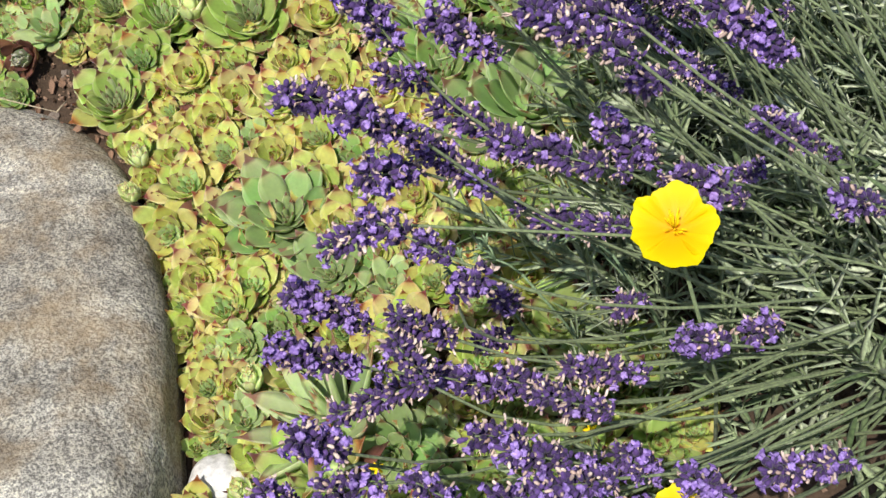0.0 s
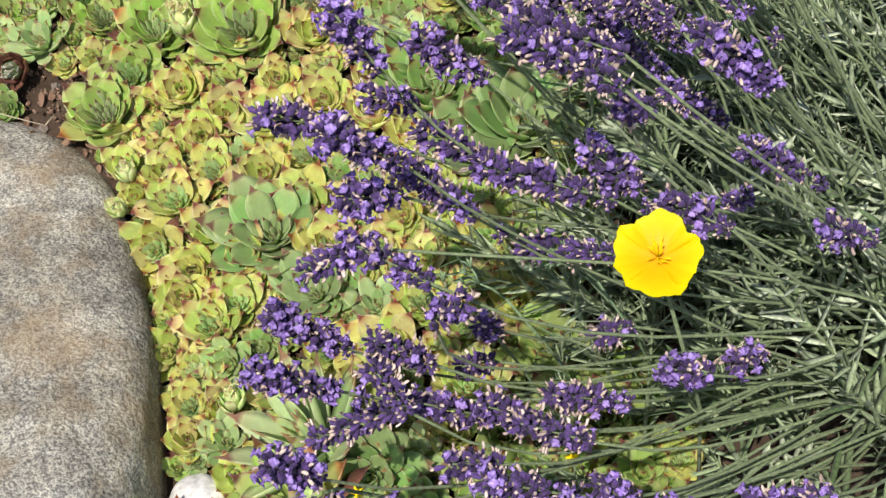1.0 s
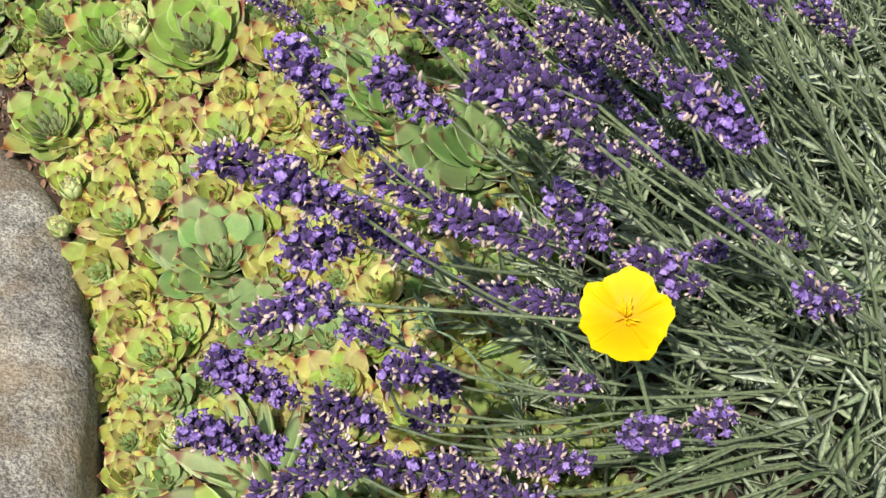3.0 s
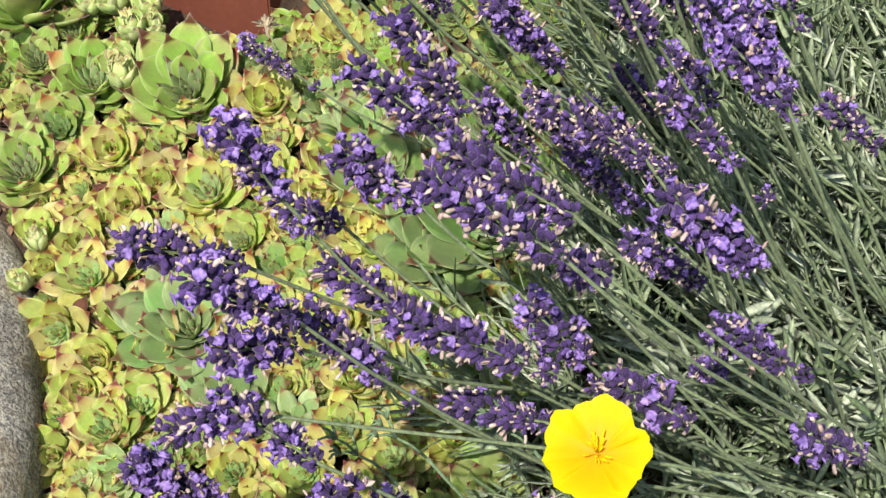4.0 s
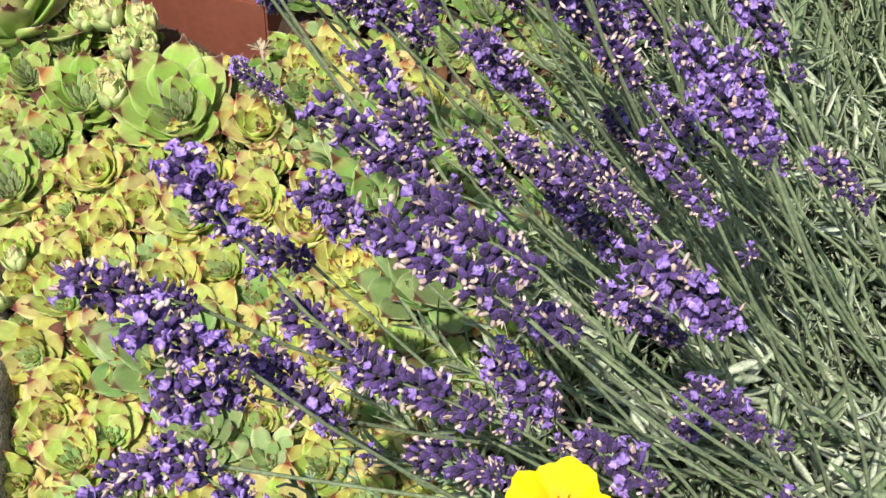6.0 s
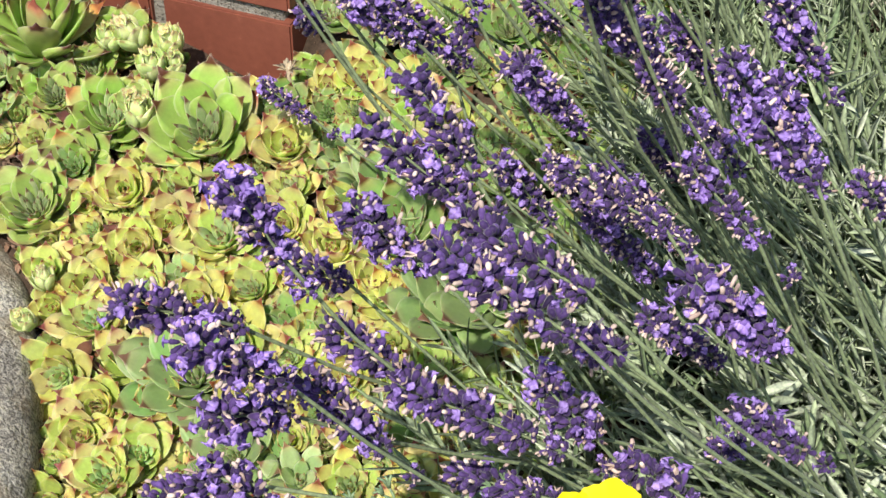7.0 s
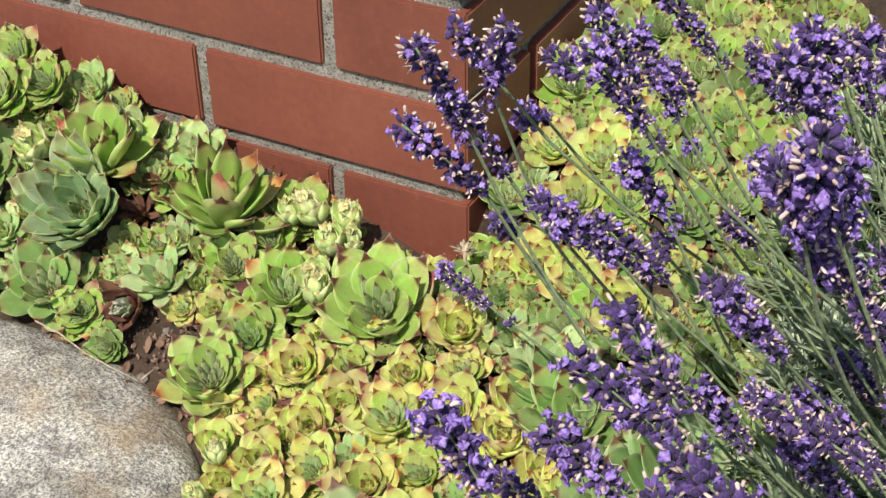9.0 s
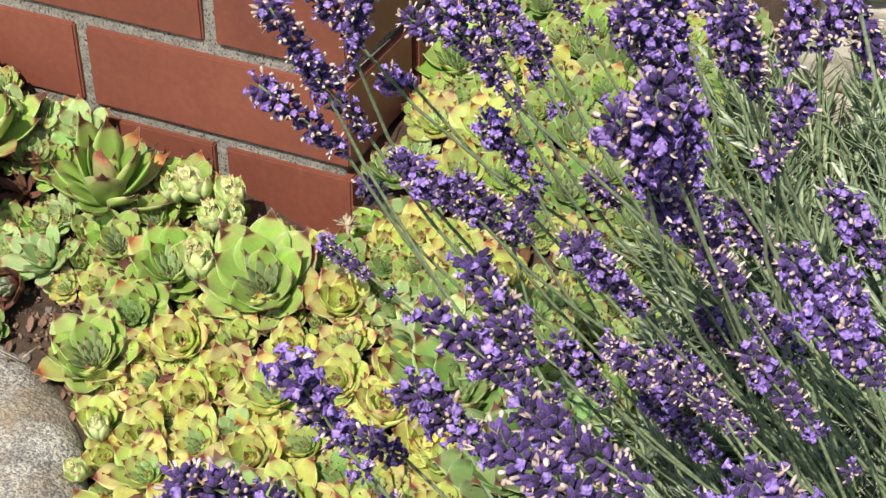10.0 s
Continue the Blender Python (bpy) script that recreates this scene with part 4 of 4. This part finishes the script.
SECOND_POPPY = (0.43, -0.614, 0.126)
BUD_AT = (0.241, -0.612, 0.130)
FEATHERS = [(0.295, -0.479, 0.15), (0.306, -0.455, 0.141), (0.361, -0.446, 0.158), (0.351, -0.421, 0.132)]
STRAWS = [
    [(0.012, -0.0235, 0.2026), (0.008, 0.0095, 0.1959), (0.006, 0.0617, 0.1917)],
    [(-0.2435, -0.2373, 0.062), (-0.2184, -0.24, 0.061), (-0.189, -0.2477, 0.0585), (-0.1611, -0.2509, 0.0568), (-0.1382, -0.2517, 0.0538)],
    [(-0.1503, -0.2354, 0.0384), (-0.1487, -0.229, 0.0396), (-0.147, -0.2215, 0.0401)],
]
lav = random.Random(77)
for tip, base, share in SPIKES:
    build_lavender(tip, base, share, lav)


def shoot_meshes():
    out = []
    for n in range(7):
        rng = random.Random(300 + n)
        bm = bmesh.new()
        h = rng.uniform(0.07, 0.12)
        bend = Vector((rng.uniform(-0.02, 0.02), rng.uniform(-0.02, 0.02), 0))
        tube(bm, [(0, 0, 0), bend * 0.3 + Vector((0, 0, h * 0.5)), bend + Vector((0, 0, h))], [0.0014, 0.0011, 0.0006], 5, 0)
        pairs = 9
        for k in range(pairs):
            u = 0.15 + 0.85 * k / (pairs - 1)
            c = bend * u * u + Vector((0, 0, h * u))
            for s in range(3 if k % 2 else 2):
                a = k * 1.57 + s * math.pi * (0.67 if k % 2 else 1) + rng.uniform(-0.4, 0.4)
                lift = radians(rng.uniform(5, 58) + 22 * u)
                d = Vector((math.cos(a) * math.cos(lift), math.sin(a) * math.cos(lift), math.sin(lift)))
                ln = rng.uniform(0.024, 0.046) * (1 - 0.45 * u * u)
                blade(bm, c, d, Vector((0, 0, 1)), ln, rng.uniform(0.0030, 0.0046), rng.uniform(-0.15, 0.12), 1, 4, 0.35)
        out.append(finish(bm, "shoot", [STEM, SILVER if n >= 5 else BLADE]))
    return out


def build_bush():
    rng = random.Random(9)
    shapes = shoot_meshes()
    bush = thing("lavender_bush", "grey-green narrow-leaved lavender bush", "lavender", (FOOT.x, FOOT.y, soil_height(FOOT.x, FOOT.y)))
    origin = Vector(bush.location)
    wood = mottled("lavender wood", 60, [(0.3, (0.10, 0.07, 0.05)), (0.7, (0.20, 0.15, 0.11))], 300)
    branches = []
    for k in range(30):
        bm = bmesh.new()
        a, r = rng.uniform(0, 6.28), rng.uniform(0.05, 0.22)
        end = Vector((r * math.cos(a), r * math.sin(a), rng.uniform(0.02, 0.10)))
        tube(bm, [(0.02 * math.cos(a), 0.02 * math.sin(a), -0.02), end * 0.5 + Vector((0, 0, 0.02)), end], [0.004, 0.003, 0.0018], 6)
        branches.append((end, part("branch", bm, [wood], bush, "brown woody branch")))
    for k in range(1180):
        x, y = rng.gauss(0.58, 0.13), rng.gauss(-0.24, 0.19)
        if k < 250:
            x, y = rng.uniform(0.34, 0.56), rng.uniform(-0.46, 0.0)
        elif k < 400:
            x, y = rng.uniform(0.29, 0.60), rng.uniform(-0.10, 0.15)
        elif k < 700:
            x, y = rng.uniform(0.44, 0.66), rng.uniform(-0.46, -0.12)
        if x < 0.325 - 0.22 * abs(y + 0.15) - (0.03 if y > -0.1 else 0) + 0.03 * rng.random() or x > 0.85 or y > (0.10 if x < 0.30 else 0.15) or (y < -0.36 and rng.random() < 0.78):
            continue
        z = soil_height(x, y) + (rng.uniform(0.06, 0.17) if 400 <= k < 700 else rng.uniform(-0.005, 0.13)) * max(0.2, 1 - abs(x - 0.6) / 0.4)
        loose = 0.55 if 400 <= k < 700 else 0.35
        lean = Vector((x - FOOT.x, y - FOOT.y, 0)) * 1.2 + Vector((rng.gauss(-0.15, loose), rng.gauss(-0.1, loose), 0.75))
        m = Matrix.Translation(Vector((x, y, z)) - origin) @ lean.to_track_quat("Z", "Y").to_matrix().to_4x4() @ Matrix.Rotation(rng.uniform(0, 6.28), 4, "Z") @ Matrix.Scale(rng.uniform(0.8, 1.25), 4)
        branch = min(branches, key=lambda b: (b[0] - m.translation).length)[1]
        link_mesh("shoot", rng.choice(shapes[5:] if 400 <= k < 700 else shapes[:6]), branch, m)


build_bush()


# ---- poppies ----
def build_poppy(at, facing, radius, seed):
    rng = random.Random(seed)
    at, facing = Vector(at), Vector(facing).normalized()
    foot = at + Vector((0.02, 0.06, 0))
    foot.z = soil_height(foot.x, foot.y)
    root = thing("poppy", "open bright yellow poppy flower on a thin stem", "poppy", tuple(foot), group="yellow poppies")
    head = Matrix.Translation(at - foot) @ facing.to_track_quat("Z", "Y").to_matrix().to_4x4()
    bm = bmesh.new()
    tube(bm, [(0, 0, 0), (at - foot) * 0.5 + Vector((0.012, -0.006, 0.01)), (at - foot) - facing * 0.004], [0.0016, 0.0013, 0.0012], 6)
    part("stem", bm, [STEM], root, "thin green stem")
    for k in range(4):
        bm = bmesh.new()
        nu, nv = 12, 22
        grid = []
        a0 = k * math.pi / 2 + rng.uniform(-0.1, 0.1)
        half = radians((56, 64, 56, 68)[k])
        big = rng.uniform(0.93, 1.04)
        for i in range(nu + 1):
            u = i / nu
            row = []
            for j in range(nv + 1):
                v = j / nv * 2 - 1
                edge = 1 - 0.20 * abs(v) ** 3 + 0.05 * math.sin(v * 5 + 2 * k) + 0.03 * math.sin(v * 13 + k) + 0.012 * math.sin(v * 31 + 3 * k)
                r = radius * big * (0.004 + 0.996 * u) * (edge if u > 0.5 else 1 + (edge - 1) * u * 2)
                a = a0 + half * v
                z = radius * (0.38 * u * u - 0.08 * u**5 + 0.05 * u * u * math.sin(v * 5 + 2 * k) + 0.02 * u**3 * math.sin(v * 17 + k)) + (0.0012 * u if k % 2 else 0)
                row.append(bm.verts.new((r * math.cos(a), r * math.sin(a), z)))
            grid.append(row)
        for i in range(nu):
            for j in range(nv):
                bm.faces.new((grid[i][j], grid[i + 1][j], grid[i + 1][j + 1], grid[i][j + 1]))
        part("petal", bm, [PETAL], root).matrix_basis = head
    bm = bmesh.new()
    tube(bm, [(0, 0, 0.0015), (0, 0, radius * 0.17), (0, 0, radius * 0.33), (0, 0, radius * 0.5)], [0.0002, 0.0002, 0.0006, 0.0003], 5)
    stamen = finish(bm, "stamen", [STAMEN])
    for k in range(22):
        a, t = rng.uniform(0, 6.28), rng.uniform(0.15, 0.7)
        d = Vector((math.cos(a) * t, math.sin(a) * t, 0.75)).normalized()
        link_mesh("stamen", stamen, root, head @ d.to_track_quat("Z", "Y").to_matrix().to_4x4() @ Matrix.Scale(rng.uniform(0.7, 1.2), 4))


build_poppy((0.409, -0.516, 0.251), (0.05, -0.42, 0.85), 0.0237, 4)
build_poppy(SECOND_POPPY, (0.1, -0.35, 0.9), 0.023, 9)


def build_bud(at, foot):
    at, foot = Vector(at), Vector(foot)
    root = thing("poppy_bud", "lime green unopened poppy bud on a bent stem", "poppy", tuple(foot))
    bm = bmesh.new()
    tube(bm, [(0, 0, 0), (at - foot) * 0.55 + Vector((0.01, 0, 0.03)), (at - foot) + Vector((0.008, 0.002, 0.004)), at - foot], [0.0017, 0.0014, 0.0012, 0.0012], 6)
    part("stem", bm, [STEM], root, "pale green stem")
    bm = bmesh.new()
    way = Vector((-1, -0.2, 0.1)).normalized()
    tube(bm, [at - foot + way * 0.013 * u for u in (0, 0.1, 0.3, 0.55, 0.8, 0.95, 1.0)], [0.0012, 0.0035, 0.0056, 0.006, 0.0045, 0.002, 0.0004], 12)
    part("bud", bm, [BUD], root)


build_bud(BUD_AT, (BUD_AT[0] + 0.13, BUD_AT[1] + 0.10, soil_height(BUD_AT[0] + 0.13, BUD_AT[1] + 0.10)))


# ---- feathery poppy leaves ----
def build_feather(at, seed):
    rng = random.Random(seed)
    bm = bmesh.new()

    def fork(p, d, length, depth):
        end = p + d * length
        tube(bm, [p, (p + end) / 2 + Vector((0, 0, 0.002)), end], [0.0009, 0.0008, 0.0006], 5)
        if depth:
            for s in (-1, 0, 1):
                turn = Matrix.Rotation(s * rng.uniform(0.5, 0.8), 3, Vector((rng.uniform(-.3, .3), -0.6, 0.8)).normalized())
                fork(end, (turn @ d + Vector((0, 0, rng.uniform(-0.1, 0.2)))).normalized(), length * rng.uniform(0.5, 0.75), depth - 1)

    at = Vector(at)
    foot = Vector((at.x + 0.05, at.y + 0.05, soil_height(at.x + 0.05, at.y + 0.05)))
    tube(bm, [(0, 0, 0), (at - foot) * 0.6 + Vector((0, 0, 0.01)), at - foot], [0.0012, 0.001, 0.0009], 5)
    fork(at - foot, Vector((-0.6, -0.1, 0.5)).normalized(), 0.020, 2)
    ob = link_mesh("poppy_leaf", finish(bm, "poppy_leaf", [POPPY_LEAF]))
    ob.location = foot
    tagged(ob, "feathery grey-green divided poppy leaf", "leaf", "poppy leaves")


for n, at in enumerate(FEATHERS):
    build_feather(at, n)


# ---- small blossoms and a dried flower head ----
def build_star(at, radius, seed):
    """A small five-petalled blossom on a short stalk."""
    rng = random.Random(seed)
    foot = Vector((at[0] + 0.006, at[1] + 0.008, soil_height(at[0] + 0.006, at[1] + 0.008)))
    top = Vector(at) - foot
    root = thing("stonecrop_blossom", "tiny yellow star-shaped stonecrop blossom among the leaves", "flower", tuple(foot), group="stonecrop blossoms")
    bm = bmesh.new()
    tube(bm, [(0, 0, 0), top * 0.6 + Vector((0.002, 0, 0)), top], [0.0008, 0.0007, 0.0006], 5)
    part("stem", bm, [STEM], root)
    facing = Vector((0.1, -0.5, 0.85)).normalized()
    side = facing.orthogonal().normalized()
    up = facing.cross(side)
    for k in range(5):
        a = 2 * math.pi * k / 5 + rng.uniform(-0.2, 0.2)
        bm = bmesh.new()
        blade(bm, top, math.cos(a) * side + math.sin(a) * up + facing * 0.25, facing, radius * rng.uniform(0.85, 1.1), radius * 0.42, 0.1, 0, 4, 0.3)
        part("petal", bm, [STAMEN], root)


def build_dried_head(at, size):
    rng = random.Random(8)
    foot = Vector((at[0], at[1] + 0.004, soil_height(at[0], at[1] + 0.004)))
    root = thing("dried_flower_head", "dried straw-coloured houseleek flower head by the brick wall", "flower", tuple(foot))
    top = Vector(at) - foot
    bm = bmesh.new()
    tube(bm, [(0, 0, 0), top * 0.5, top], [0.0018, 0.0015, 0.0015], 6)
    part("stem", bm, [STRAW], root)
    for k in range(16):
        a, lift = rng.uniform(0, 6.28), rng.uniform(-0.2, 1.0)
        bm = bmesh.new()
        blade(bm, top, Vector((math.cos(a), math.sin(a), lift)), Vector((0, 0, 1)), size * rng.uniform(0.6, 1.1), size * 0.32, rng.uniform(-0.4, 0.5), 0, 4, 0.5)
        part("bract", bm, [STRAW], root)


STARS = [(0.356, -0.503, 0.060), (0.223, -0.536, 0.030)]
for n, at in enumerate(STARS):
    build_star(at, 0.0055, 60 + n)
build_dried_head((0.020, -0.045, 0.086), 0.012)


# ---- litter on the bare soil ----
def build_litter():
    rng = random.Random(31)
    pebbles = [rock("pebble", (1, 0.8, 0.6), 5.1 * k, PEBBLE, 0.5, 3, 2.6) for k in range(4)]
    for k in range(24):
        x, y = rng.uniform(-0.26, -0.09), rng.uniform(-0.26, -0.12)
        ob = link_mesh("pebble", rng.choice(pebbles))
        r = rng.uniform(0.0018, 0.0055)
        ob.matrix_basis = Matrix.LocRotScale((x, y, soil_height(x, y) - 0.002), Euler((rng.uniform(-.4, .4), rng.uniform(-.4, .4), rng.uniform(0, 6))), (r, r, r))
        tagged(ob, "small grey-brown pebble on bare soil", "pebble", "pebbles by the boulder")
    scrap = leaf_mesh("dead_leaf", LITTER, 0.5, 0.04, 0.7, 1.0, 0.9)
    for k in range(95):
        x, y = rng.uniform(-0.28, -0.03), rng.uniform(-0.29, -0.10)
        ob = link_mesh("dead_leaf", scrap)
        r = rng.uniform(0.006, 0.015)
        ob.matrix_basis = Matrix.LocRotScale((x, y, soil_height(x, y) + rng.uniform(0, 0.004)), Euler((rng.uniform(-.7, .7), rng.uniform(-.6, .3), rng.uniform(0, 6))), (r, r, r))
        tagged(ob, "dry red-brown fallen houseleek leaf", "leaf", "dead leaves on the soil")


build_litter()


def build_crumbs():
    """Loose crumbs of earth, bark and broken leaf on the open soil."""
    rng = random.Random(52)
    verts, faces = [], []
    for k in range(3600):
        if k < 1900:
            x, y = rng.uniform(-0.32, -0.02), rng.uniform(-0.32, -0.09)
        else:
            x, y = rng.uniform(-0.45, 0.60), rng.uniform(-0.60, 0.20)
        if beside_boulder(x, y) < 0.99 or (x < 0 and y > -0.004):
            continue
        r = rng.choice((0.0012, 0.0018, 0.0026, 0.004)) * rng.uniform(0.7, 1.3)
        m = Matrix.LocRotScale((x, y, soil_height(x, y) + 0.001), Euler([rng.uniform(0, 6) for _ in range(3)]), (r, r * rng.uniform(0.4, 0.9), r * rng.uniform(0.2, 0.6)))
        n = len(verts)
        verts += [m @ (Vector(c) * rng.uniform(0.7, 1.2)) for c in ((1, 0, 0), (0, 1, 0), (-1, 0, 0), (0, -1, 0), (0, 0, 1), (0, 0, -1))]
        faces += [(n + a, n + (a + 1) % 4, n + 4) for a in range(4)] + [(n + (a + 1) % 4, n + a, n + 5) for a in range(4)]
    me = bpy.data.meshes.new("soil_crumbs")
    me.from_pydata(verts, [], faces)
    me.materials.append(CRUMB)
    tagged(link_mesh("soil_crumbs", me), "loose brown crumbs of earth and broken leaf", "litter", kind="stuff")


build_crumbs()


def build_straw(points, radius, label):
    bm = bmesh.new()
    o = Vector(points[0])
    tube(bm, [Vector(p) - o for p in points], [radius * (1 - 0.5 * k / len(points)) for k in range(len(points))], 5)
    ob = link_mesh("straw", finish(bm, "straw", [STRAW]))
    ob.location = o
    tagged(ob, label, "straw", "dry straws")


for points in STRAWS:
    build_straw(points, 0.0007, "thin dry beige straw lying on the bed")
